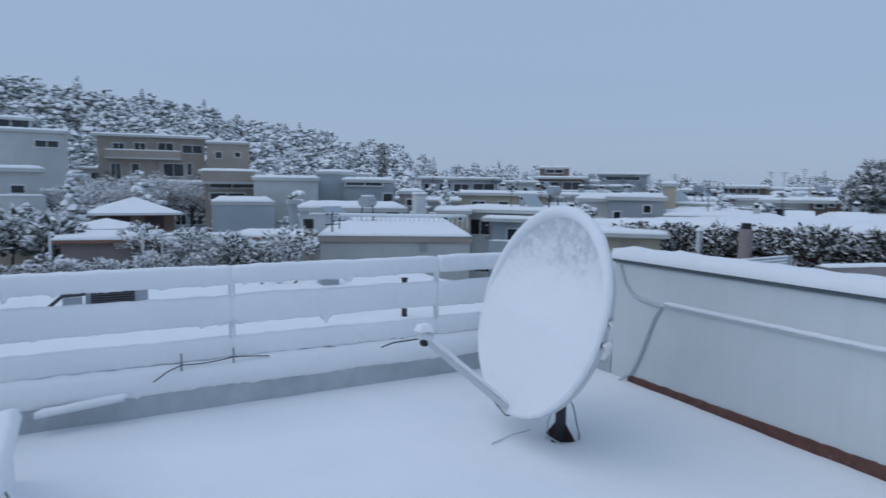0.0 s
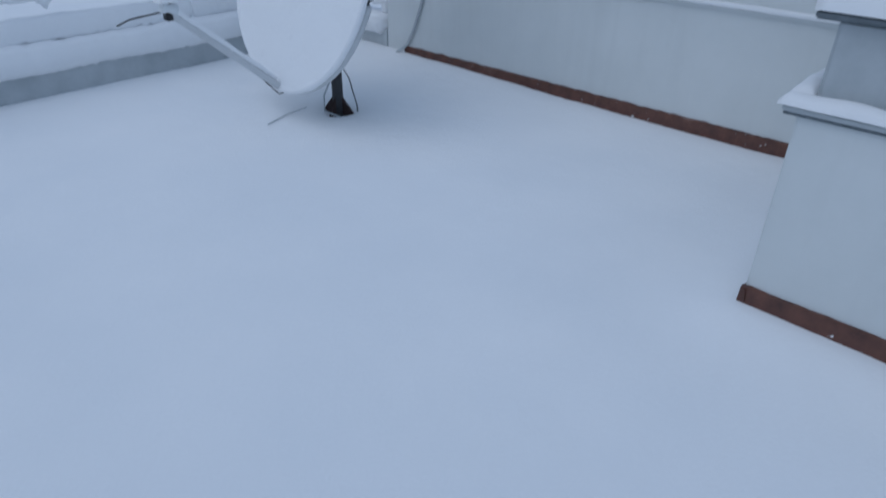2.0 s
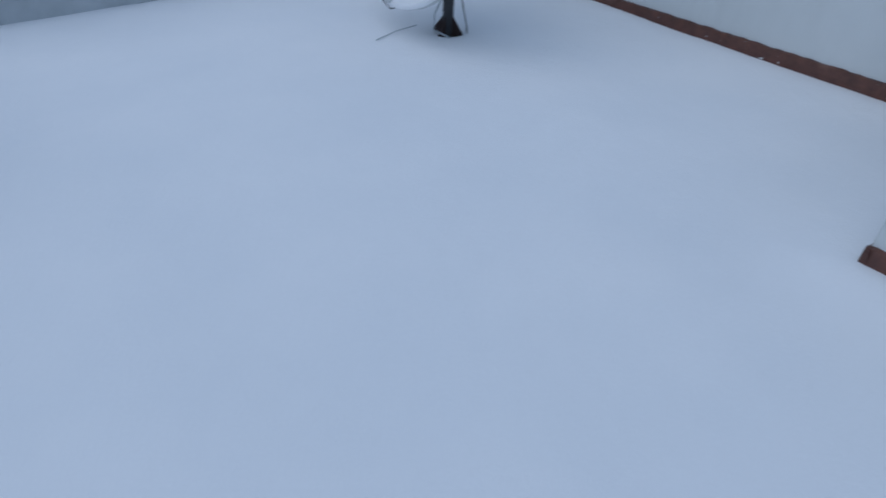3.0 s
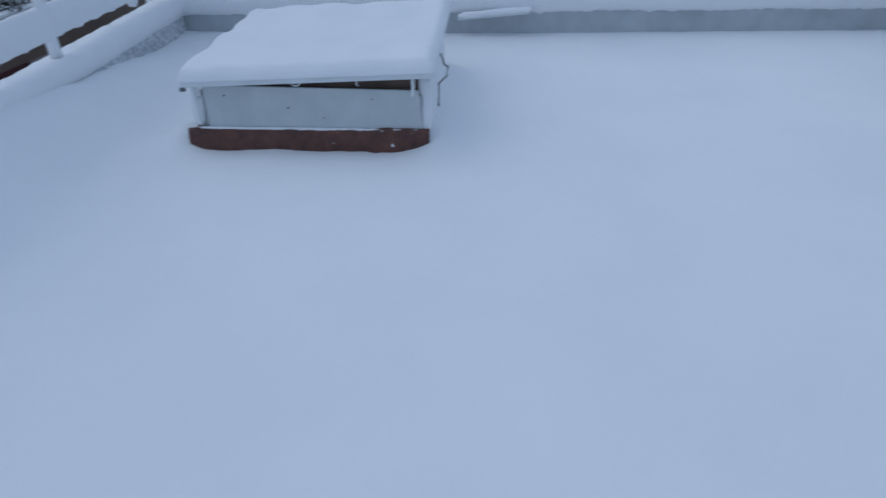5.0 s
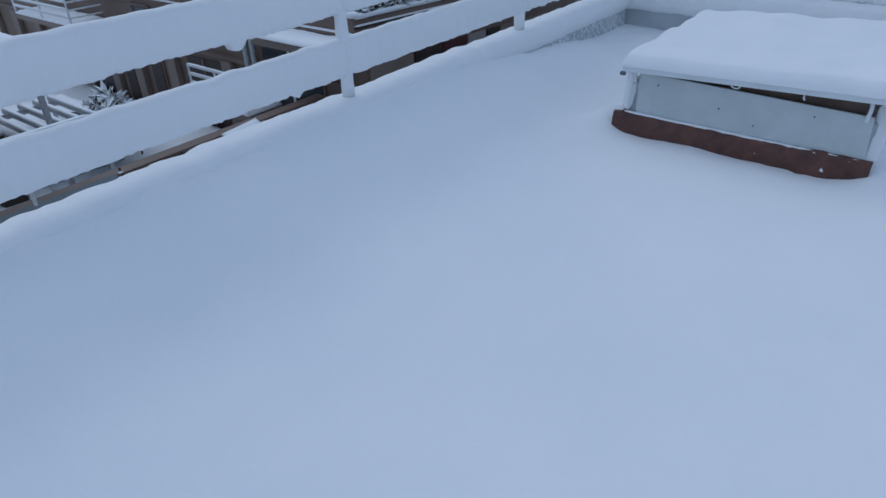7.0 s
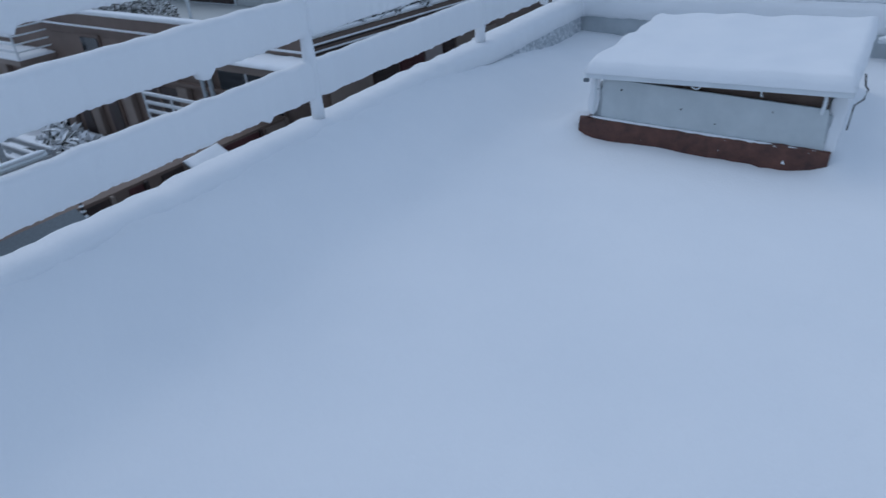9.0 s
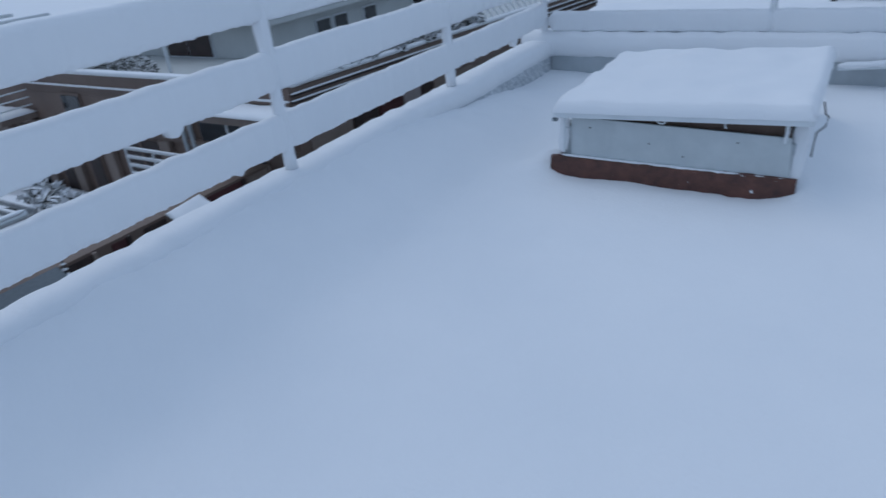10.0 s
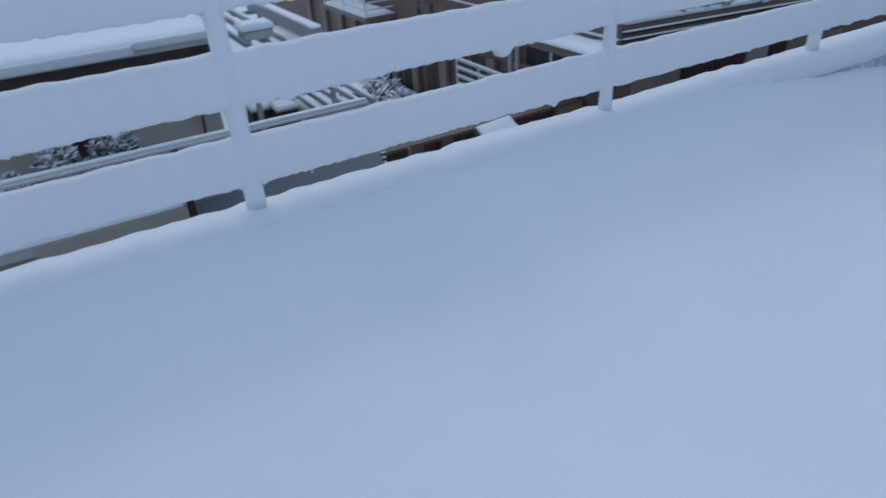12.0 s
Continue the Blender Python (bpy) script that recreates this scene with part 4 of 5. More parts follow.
def boiler_part(h, x, y, z, s=1.0):
    fr = bmesh.new()
    for dx, dy in ((-0.4, 0), (0.4, 0), (-0.4, 0.5), (0.4, 0.5)):
        add_tube(fr, [(x + dx * s, y + dy * s, z - 0.05), (x + dx * s * 0.8, y + (0.25 + (dy - 0.25) * 0.6) * s, z + 1.25 * s)], 0.035 * s, 5)
    add_tube(fr, [(x - 0.42 * s, y, z + 0.6 * s), (x + 0.42 * s, y, z + 0.6 * s)], 0.025 * s, 5)
    b = part("boiler_frame", fr, M_DARKMETAL, h, "steel stand")
    ends = [(x + dx * s, y + (0.25 + dy) * s, z + 1.5 * s) for dx, dy in ((-0.24, -0.56), (-0.22, -0.50), (0.22, 0.50), (0.24, 0.56))]
    part("boiler_tank", tube(ends, 0.36 * s, 18), M_GREY, b, "grey solar water tank")
    part("tank_snow", snow_bar(Vector(ends[0]) + Vector((0, 0, 0.35 * s)), Vector(ends[3]) + Vector((0, 0, 0.35 * s)), 0.06 * s, 0.2 * s, x, 0, 0.05), M_SNOW, b, "", True)
    part("solar_panel", box(-0.9 * s, 0.9 * s, -0.03, 0.03, 0, 1.7 * s, 0, Matrix.Translation((x - 1.3 * s, y, z)) @ pose(0, 0, 0, -48, 0, 55)), M_BLUEGREY, b, "snow-dusted solar panel")


def fill_town():
    rng = random.Random(5)
    mats = (M_PALE, M_PALE, M_CREAM, M_GREY, M_BLUEGREY, M_TAN, M_WHITE, M_BROWN)
    words = {id(M_PALE): "pale", id(M_CREAM): "cream", id(M_GREY): "grey", id(M_BLUEGREY): "blue-grey", id(M_TAN): "tan", id(M_WHITE): "white", id(M_BROWN): "brown"}
    for i in range(118):
        az = -9 + 92 * ((i * 0.618034) % 1.0) + rng.uniform(-1, 1)
        d = 38 + 85 * rng.random() ** 0.8
        elev = rng.uniform(-2.5, -1.4) if d < 62 else rng.uniform(-1.0, 0.0)
        if az < 22 and d > 80:
            elev += rng.uniform(0.4, 2.0)
        if 30 < az < 62 and d > 90:
            elev = rng.uniform(-0.5, 0.75)
        if az > 62:
            elev = min(elev, -0.4)
        if az < 34 and d < 66:
            d, elev = d + 36, -0.6
        x, y = d * math.sin(radians(az)), d * math.cos(radians(az))
        zt = 1.7 + d * math.tan(radians(elev - 0.6))
        mat = mats[rng.randrange(len(mats))] if d > 62 else (M_PALE, M_WHITE, M_BLUEGREY)[rng.randrange(3)]
        w = rng.uniform(4.5, 10)
        wins = tuple((-w / 2 + (k + 0.7) * w / 3.4, rng.choice((0.9, 1.2, 1.6))) for k in range(3))
        h = house(x, y, -az + rng.uniform(-14, 14), w, rng.uniform(6, 9), zt, mat, "%s house with a snow-covered flat roof" % words[id(mat)],
                  rows=((2.0, 1.2, wins), (5.0, 1.3, wins)), overhang=rng.choice((0.1, 0.35, 0.7)), seed=i * 1.7,
                  balcony=((2.6, -w / 2, w * rng.uniform(0.0, 0.5), 1.1),) if rng.random() < 0.55 else None)
        for k in range(rng.randrange(2, 6)):
            px, py = rng.uniform(-w / 2 + 0.6, w / 2 - 0.6), rng.uniform(0.8, 5)
            kind = rng.random()
            if kind < 0.5:
                chimney_part(h, px, py, zt, rng.uniform(0.35, 0.6), rng.uniform(0.4, 0.9), rng.choice((M_PALE, M_TAN, M_GREY)))
            elif kind < 0.92:
                mast_part(h, px, py, zt, rng.uniform(1.6, 2.8))
            else:
                boiler_part(h, px, py, zt + 0.15, 0.95)


fill_town()


# ---- near neighbours behind the rear railing ----
rear_roof = thing("rear_house", "neighbouring flat roof under unbroken snow", "house")
part("wall", box(-5.5, 9.0, 8.6, 21.5, -10.5, -1.3), M_PALE, rear_roof)
part("roof", box(-5.7, 9.2, 8.4, 21.7, -1.297, -1.06, 0.02), M_PALE, rear_roof)
part("roof_snow", snow_pad(-5.7, 9.2, 8.4, 21.7, -1.058, 0.16, 2.0, 0.3, 0.3, 0.05), M_SNOW, rear_roof, "", True)
ac = thing("air_conditioner", "dark louvred air-conditioning unit on a snowy roof", "air conditioner", at=(0.55, 15.0, -0.93))
part("case", box(-0.55, 0.62, 0.0, 0.4, 0, 0.42, 0.02), M_GREY, ac)
for k in range(7):
    part("slat", box(-0.45, 0.36, -0.03, -0.004, 0.06 + k * 0.048, 0.09 + k * 0.048, 0, None), M_BLACK, ac)
part("snow", snow_pad(-0.57, 0.64, -0.02, 0.42, 0.422, 0.07, 5.0, 0.06, 0.1, 0.01), M_SNOW, ac, "", True)
vent = thing("roof_vent", "low dark frame leaning on the snowy roof", "vent", at=(-0.25, 14.8, -0.95))
part("frame", tube([(-0.6, 0, 0), (-0.15, 0, 0.40), (0.25, 0, 0.42)], 0.04, 6), M_DARKMETAL, vent)
part("panel", box(-0.15, 0.2, 0.0, 0.3, 0.0, 0.34, 0.01), M_GREY, vent)
rack = thing("metal_rack", "slanting steel rack half buried in snow", "rack", at=(4.55, 17.0, -0.95))
for k in range(3):
    part("strut", tube([(-0.6 + k * 0.45, 0, 0), (-0.3 + k * 0.45, 0, 0.28)], 0.025, 6), M_DARKMETAL, rack)
part("bar", tube([(-0.3, 0, 0.28), (0.6, 0, 0.28)], 0.025, 6), M_DARKMETAL, rack)
tank = thing("roof_box", "grey metal box on the snowy roof", "box", at=(5.65, 16.3, -0.95))
part("case", box(-0.24, 0.24, 0, 0.4, 0, 0.27, 0.02), M_GREY, tank)
part("lid", box(-0.26, 0.26, -0.02, 0.42, 0.273, 0.30, 0.01), M_CURB, tank)
stub = thing("vent_pipe", "short dark vent pipe with a cap", "pipe", at=(5.62, 11.75, -0.95))
part("pipe", tube([(0, 0, 0), (0, 0, 0.8)], 0.06, 8), M_DARKMETAL, stub)
part("cap", box(-0.065, 0.065, -0.065, 0.065, 0.805, 0.83, 0.01), M_BLACK, stub)


# ---- gardens and roofs beyond it ----
def shrub_mesh(rng, r, n, leaf, flat=0.6, up=0.6):
    """Tufts of stiff leaves on a rough dome, with gaps between them."""
    vs, fs = [], []
    for _ in range(n):
        a, q = rng.uniform(0, 6.283), rng.random() ** 0.5
        e = rng.uniform(-0.1, 1.0)
        c = Vector((math.cos(a) * q * r, math.sin(a) * q * r, (0.15 + e * math.sqrt(max(0.05, 1 - q * q))) * r * up * 1.6))
        d = Vector((math.cos(a) * q + rng.uniform(-0.6, 0.6), math.sin(a) * q + rng.uniform(-0.6, 0.6), rng.uniform(-0.2, 0.9))).normalized()
        s = d.cross(Vector((rng.uniform(-1, 1), rng.uniform(-1, 1), rng.uniform(-1, 1)))).normalized()
        t = d.cross(s)
        ln, wd = leaf * rng.uniform(0.6, 1.5), leaf * rng.uniform(0.25, 0.5)
        b = len(vs)
        vs += [c - d * ln * 0.5, c + s * wd + t * wd * 0.4, c - s * wd + t * wd * 0.4, c - t * wd * flat, c + d * ln]
        fs += [(b, b + 1, b + 3), (b, b + 3, b + 2), (b, b + 2, b + 1), (b + 4, b + 3, b + 1), (b + 4, b + 2, b + 3), (b + 4, b + 1, b + 2)]
    return vs, fs


def leafy(name, rng, r, n, leaf, mat, parent=None, label="", up=0.6, m=None):
    vs, fs = shrub_mesh(rng, r, n, leaf, up=up)
    if m is not None:
        vs = [m @ v for v in vs]
    me = bpy.data.meshes.new(name)
    me.from_pydata([tuple(v) for v in vs], [], fs)
    me.materials.append(mat)
    ob = new(name, me)
    if parent is not None:
        ob.parent = parent
    return tagged(ob, label)


def shrub(x, y, z, r, label, rng, mat=None, leaf=0.12, n=260, up=0.6):
    s = thing("shrub", label, "shrub", "snowy shrubs", at=(x, y, z))
    part("stem", tube([(0, 0, -0.4), (0.03, 0.02, r * 0.4), (0.0, 0.05, r * 0.8)], 0.05 * max(0.5, r), 6, 0.5), M_BARK, s)
    leafy("foliage", rng, r, n, leaf, mat or M_HEDGE, s, "snow-laden leaves", up)
    return s


def bare_tree(x, y, z, tall, rng, label):
    t = thing("tree", label, "tree", at=(x, y, z))
    bm, tips = bmesh.new(), []
    add_tube(bm, [(0, 0, -0.5), (0.05, 0.0, tall * 0.25), (0.0, 0.1, tall * 0.45)], 0.16, 7, 0.7)
    for k in range(9):
        a = k * 2.4
        p0 = Vector((0, 0.1 * k / 9, tall * (0.22 + 0.025 * k)))
        p1 = p0 + Vector((math.cos(a), math.sin(a), 0.8)) * tall * rng.uniform(0.18, 0.3)
        p2 = p1 + Vector((math.cos(a + 0.4), math.sin(a + 0.4), 0.5)) * tall * rng.uniform(0.12, 0.22)
        add_tube(bm, [p0, p1, p2], 0.07, 5, 0.3)
        tips += [p1, p1.lerp(p2, 0.5), p2]
    part("trunk", bm, M_BARK, t, "trunk and limbs")
    vs, fs = [], []
    for q in tips:
        v, f = shrub_mesh(rng, tall * 0.13, 70, 0.16, 0.5, 0.7)
        fs += [tuple(i + len(vs) for i in g) for g in f]
        vs += [w + q for w in v]
    me = bpy.data.meshes.new("crown")
    me.from_pydata([tuple(v) for v in vs], [], fs)
    me.materials.append(M_TWIG)
    new("crown", me).parent = t
    return t


rng_g = random.Random(21)
for x, y, tall in ((5.6, 70, 7.2), (7.6, 72, 7.4), (9.8, 71, 6.6), (-0.5, 62, 6.4), (1.6, 66, 6.8), (11.4, 69, 6.0), (0.2, 54, 4.6), (-1.6, 50, 4.6), (-2.6, 46, 4.2)):
    bare_tree(x, y, -3.6 if y > 50 else -4.4, tall, rng_g, "leafless garden tree furred with snow")

for az, d, r in ((-3.2, 31, 1.1), (-1.9, 29, 1.0), (-0.8, 32, 0.9), (-4.6, 30, 1.2), (-2.6, 33, 1.2)):
    shrub(d * math.sin(radians(az)), d * math.cos(radians(az)), 1.7 - d * 0.098, r, "dense dark evergreen shrub heaped with snow", rng_g, M_SHRUB, 0.26, 620, 0.85)

# pyramid-roofed garden house
kiosk = thing("garden_house", "small house with a snowy pyramid roof", "house", at=(3.3, 49.5, -0.2))
part("wall", box(-2.4, 2.4, 0.2, 5.0, -10.5, -0.35), M_BROWN, kiosk)
roof = bmesh.new()
eav = [roof.verts.new(p) for p in ((-2.95, -0.3, -0.25), (2.95, -0.3, -0.25), (2.95, 5.5, -0.25), (-2.95, 5.5, -0.25))]
low = [roof.verts.new(v.co - Vector((0, 0, 0.16))) for v in eav]
apex = roof.verts.new((0, 2.6, 0.80))
for k in range(4):
    roof.faces.new((eav[k], eav[(k + 1) % 4], apex))
    roof.faces.new((low[k], low[(k + 1) % 4], eav[(k + 1) % 4], eav[k]))
roof.faces.new(low[::-1])
part("roof", roof, M_SNOW, kiosk, "pyramid roof under snow")
part("shutter", box(-1.6, -0.4, 0.14, 0.197, -1.6, -0.5, 0.01), M_DARKBROWN, kiosk)
part("shutter", box(0.5, 1.7, 0.14, 0.197, -1.6, -0.5, 0.01), M_DARKBROWN, kiosk)
lean = thing("lean_to", "low garden hut with a snowy hipped roof", "shed", at=(1.15, 40, 0.0))
part("wall", box(-1.5, 1.6, 0, 3, -6, -1.0), M_DARKBROWN, lean)
hip = bmesh.new()
eav = [hip.verts.new(p) for p in ((-1.7, -0.4, -0.86), (1.8, -0.4, -0.86), (1.8, 3.2, -0.86), (-1.7, 3.2, -0.86))]
low = [hip.verts.new(v.co - Vector((0, 0, 0.12))) for v in eav]
apex = hip.verts.new((0.05, 1.5, -0.38))
for k in range(4):
    hip.faces.new((eav[k], eav[(k + 1) % 4], apex))
    hip.faces.new((low[k], low[(k + 1) % 4], eav[(k + 1) % 4], eav[k]))
hip.faces.new(low[::-1])
part("roof", hip, M_SNOW, lean, "hipped roof under snow")
louver = thing("garden_screen", "slatted white screen at a snowy garden", "screen", at=(0.4, 30.0, -2.15))
for k in range(6):
    part("slat", box(-0.9, 0.9, 0, 0.05, 0.1 + 0.2 * k, 0.22 + 0.2 * k, 0.01), M_RAIL, louver)
for x in (-0.95, 0.95):
    part("post", box(x - 0.04, x + 0.04, 0, 0.07, -3, 1.4, 0.01), M_RAIL, louver)
for k in range(40):
    az, d = -8 + 25 * ((k * 0.618) % 1), 23 + 20 * ((k * 0.377) % 1) ** 1.4
    x, y = d * math.sin(radians(az)), d * math.cos(radians(az))
    shrub(x, y, 1.7 - d * (0.074 + 0.036 * ((k * 0.29) % 1)) - 0.5, 0.5 + 0.6 * ((k * 0.73) % 1), "garden shrub weighed down with snow", rng_g, (M_SHRUB, M_TWIG, M_SHRUB)[k % 3], 0.13, 380, 0.6)
for k in range(24):
    az, d = -8 + 23 * ((k * 0.618 + 0.3) % 1), 22.6 + 2.6 * ((k * 0.377) % 1)
    shrub(d * math.sin(radians(az)), d * math.cos(radians(az)), 1.7 - d * (0.106 + 0.022 * ((k * 0.29) % 1)) - 0.45, 0.45 + 0.4 * ((k * 0.73) % 1), "low garden shrub buried in snow", rng_g, (M_TWIG, M_SHRUB, M_SHRUB)[k % 3], 0.11, 420, 0.6)
for k, (az, d, w) in enumerate(((-3, 33, 4.5), (5, 29, 3.5), (10, 36, 5.0), (14, 30, 3.0), (8.5, 27, 2.6), (17, 38, 3.2), (1.5, 27.5, 3.0))):
    x, y = d * math.sin(radians(az)), d * math.cos(radians(az))
    zt = 1.7 - d * (0.078 + 0.006 * (k % 3))
    s = thing("garden_shed", "low garden roof covered with snow", "shed", at=(x, y, 0))
    s.rotation_euler = (0, 0, radians(-az + (k % 3 - 1) * 12))
    part("wall", box(-w / 2, w / 2, 0, 2.6, GROUND, zt - 0.15), (M_CREAM, M_PALE, M_PINK, M_BLUEGREY)[k % 4], s)
    part("roof", box(-w / 2 - 0.25, w / 2 + 0.25, -0.3, 2.9, zt - 0.147, zt - 0.02, 0.01), M_TILE, s)
    part("snow", snow_pad(-w / 2 - 0.25, w / 2 + 0.25, -0.3, 2.9, zt - 0.018, 0.17, k * 2.0, 0.15, 0.18, 0.03), M_SNOW, s, "", True)
    for j in range(2):
        part("post", tube([(-w / 2 + j * w, -1.2, GROUND), (-w / 2 + j * w, -1.2, zt + 0.35)], 0.05, 6), M_RAIL, s)
    if k % 3 == 1:
        part("pergola_beam", tube([(-w / 2 - 0.3, -1.2, zt + 0.35), (w / 2 + 0.3, -1.2, zt + 0.3)], 0.04, 6), M_RAIL, s)

# long terrace with the water boiler and chimneys
terr = thing("terrace_house", "low house with a long snowy terrace and tan parapet", "house", at=(10.6, 23.6, 0))
terr.rotation_euler = (0, 0, radians(-24))
part("wall", box(-2.7, 3.2, 0, 12, GROUND, -0.55), M_PALE, terr)
part("parapet", box(-2.8, 3.3, -0.1, 0.1, -0.55, -0.30, 0.02), M_TAN, terr)
part("roof", box(-2.7, 3.2, 0.103, 12, -0.547, -0.42), M_PALE, terr)
part("roof_snow", snow_pad(-2.8, 3.3, -0.12, 12, -0.298, 0.15, 9.0, 0.2, 0.2, 0.03), M_SNOW, terr, "", True)
part("door", box(1.2, 1.5, -0.05, -0.003, -0.9, -0.56), M_GREY, terr)
boiler_part(terr, -1.1, 8.1, -0.40, 0.82)
fl = thing("flue", "round white flue with a black cowl", "chimney", at=(7.72, 24.85, -0.25))
part("shaft", tube([(0, 0, -2), (0, 0, 0.25)], 0.19, 12), M_TAN, fl)
part("cowl", tube([(0, 0, 0.25), (0, 0, 0.42), (0, 0, 0.6)], 0.21, 12), M_BLACK, fl)
fl2 = thing("flue", "tall grey flue with a square cap", "chimney", at=(11.02, 38.5, -0.22))
part("shaft", tube([(0, 0, -3), (0, 0, 0.7)], 0.26, 12), M_GREY, fl2)
part("cap", box(-0.36, 0.36, -0.36, 0.36, 0.705, 0.95, 0.03), M_CURB, fl2)
for x, y, z in ((8.9, 25.5, 0.6), (8.6, 24.6, 0.25), (9.4, 26.0, 0.3)):
    a = thing("aerial_mast", "thin bare steel aerial mast", "aerial", at=(x, y, 0))
    part("mast", tube([(0, 0, -2), (0, 0, z)], 0.03, 6), M_DARKMETAL, a)
    part("arm", tube([(-0.3, 0, z - 0.12), (0.3, 0, z - 0.1)], 0.02, 5), M_DARKMETAL, a)

fl4 = thing("chimney", "square white plastered chimney with a snow cap", "chimney", at=(18.0, 35.7, 0))
part("shaft", box(-0.32, 0.32, -0.32, 0.32, -4, 1.1, 0.02), M_WHITE, fl4)
part("cap", box(-0.36, 0.36, -0.36, 0.36, 1.103, 1.16, 0.02), M_CURB, fl4)
part("snow", snow_pad(-0.36, 0.36, -0.36, 0.36, 1.162, 0.12, 2.0, 0.08, 0.12, 0.02), M_SNOW, fl4, "", True)
balus = thing("balustrade", "thin white balustrade along a snowy terrace", "railing")
bal_m = Matrix.Translation((11.6, 31.9, 0)) @ Matrix.Rotation(radians(-28), 4, "Z")
part("top_rail", tube([bal_m @ Vector((-1.6, 0, 0.12)), bal_m @ Vector((6.5, 0, 0.12))], 0.05, 6), M_RAIL, balus)
part("snow", snow_bar(bal_m @ Vector((-1.6, 0, 0.19)), bal_m @ Vector((6.5, 0, 0.19)), 0.05, 0.07, 7.0, 0, 0.1, 0.01), M_SNOW, balus, "", True)
for k in range(34):
    part("baluster", tube([bal_m @ Vector((-1.6 + 0.245 * k, 0, -0.45)), bal_m @ Vector((-1.6 + 0.245 * k, 0, 0.1))], 0.03, 5), M_RAIL, balus)

# right-hand neighbour: snow roof, hedge, wall, flue
rn = thing("neighbour_house", "low house with a broad snow-covered roof", "house", at=(0, 0, 0))
part("wall", box(21.5, 34, 8.5, 24, GROUND, -0.3), M_CREAM, rn)
slab = box(20.9, 34.6, 7.9, 24.6, 0.0, 0.2, 0.03)
for v in slab.verts:
    v.co.z += 0.29 - 0.035 * (v.co.y - 7.9)
part("roof", slab, M_GREY, rn, "shallow sloping roof slab")
part("roof_snow", snow_pad(20.85, 34.65, 7.85, 24.65, 0.494, 0.30, 3.0, 0.3, 0.5, 0.06, None, (0, -0.035)), M_SNOW, rn, "", True)
for k, (x, y) in enumerate(((27.5, 17.5), (28.6, 15.8))):
    part("skylight", box(-0.6, 0.6, -0.05, 0.05, 0, 1.5, 0.01, Matrix.Translation((x, y, 0.3)) @ pose(0, 0, 0, -72, 0, -55)), M_SNOW, rn, "snowy tilted panel")
garage = thing("garage", "small cream outbuilding with a tan door", "outbuilding", at=(17.2, 17.3, -0.32))
garage.rotation_euler = (0, 0, radians(-45))
part("wall", box(-1.1, 1.1, 0, 3, GROUND, 0.28), M_CREAM, garage)
part("roof", box(-1.4, 1.4, -0.3, 3.2, 0.283, 0.42, 0.01), M_PALE, garage)
part("snow", snow_pad(-1.4, 1.4, -0.3, 3.2, 0.422, 0.14, 8.0, 0.15, 0.15, 0.02), M_SNOW, garage, "", True)
part("door", box(-0.3, 0.35, -0.05, -0.003, -0.9, 0.12, 0.01), M_TAN, garage)


def hedge():
    rng = random.Random(33)
    path = [Vector(p) for p in ((17.9, 19.2, 0), (18.9, 16.0, 0), (19.5, 12.6, 0), (20.0, 9.4, 0), (21.2, 5.6, 0))]
    vs, fs = [], []
    for _ in range(900):
        u = rng.random() * 3.999
        c = path[int(u)].lerp(path[int(u) + 1], u % 1)
        top = 0.40 + 0.10 * u + 0.14 * nz(u * 4, 2.0)
        c = c + Vector((rng.uniform(-0.7, 0.7), rng.uniform(-0.5, 0.5), rng.uniform(-1.5, top - 0.25)))
        v, f = shrub_mesh(rng, 0.30, 18, 0.13, 0.4, 0.6)
        fs += [tuple(i + len(vs) for i in g) for g in f]
        vs += [w + c for w in v]
    me = bpy.data.meshes.new("hedge")
    me.from_pydata([tuple(v) for v in vs], [], fs)
    me.materials.append(M_HEDGE)
    return tagged(new("hedge", me), "dark clipped hedge dusted with snow", "hedge", kind="stuff")


hedge()
core = thing("hedge_wall", "dark red brick wall behind the hedge", "wall")
for a, b in (((17.9, 19.2), (18.9, 16.0)), ((18.9, 16.0), (19.5, 12.6)), ((19.5, 12.6), (20.0, 9.4)), ((20.0, 9.4), (21.2, 5.6))):
    d = Vector((b[0] - a[0], b[1] - a[1], 0))
    m = Matrix.Translation((a[0] + 0.35, a[1], 0)) @ Matrix.Rotation(math.atan2(d.y, d.x), 4, "Z")
    part("panel", box(0, d.length, -0.1, 0.1, GROUND, -0.08, 0.01, m), M_MAROON, core)
lw = thing("terrace_wall", "pinkish terrace wall with a dusting of snow", "wall")
m = Matrix.Translation((15.6, 9.3, 0)) @ Matrix.Rotation(math.atan2(-1.2, 4.4), 4, "Z")
part("panel", box(0, 4.6, -0.2, 0.2, GROUND, -0.10, 0.01, m), M_PINK, lw)
part("snow", snow_pad(0, 4.6, -0.22, 0.22, -0.098, 0.06, 3.0, 0.1, 0.08, 0.02, m), M_SNOW, lw, "", True)
fl3 = thing("flue", "pinkish plastered flue with a black pot", "chimney", at=(17.74, 13.0, -0.15))
part("shaft", tube([(0, 0, -4), (0, 0, 0.62), (0, 0, 0.68)], 0.21, 14, 0.9), M_PINK, fl3)
part("pot", tube([(0, 0, 0.68), (0, 0, 0.86)], 0.15, 12), M_BLACK, fl3)
gp = thing("gate_post", "slim white post by the hedge", "post", at=(18.49, 15.33, -0.33))
part("shaft", box(-0.09, 0.09, -0.09, 0.09, -4, 0.62, 0.02), M_WHITE, gp)
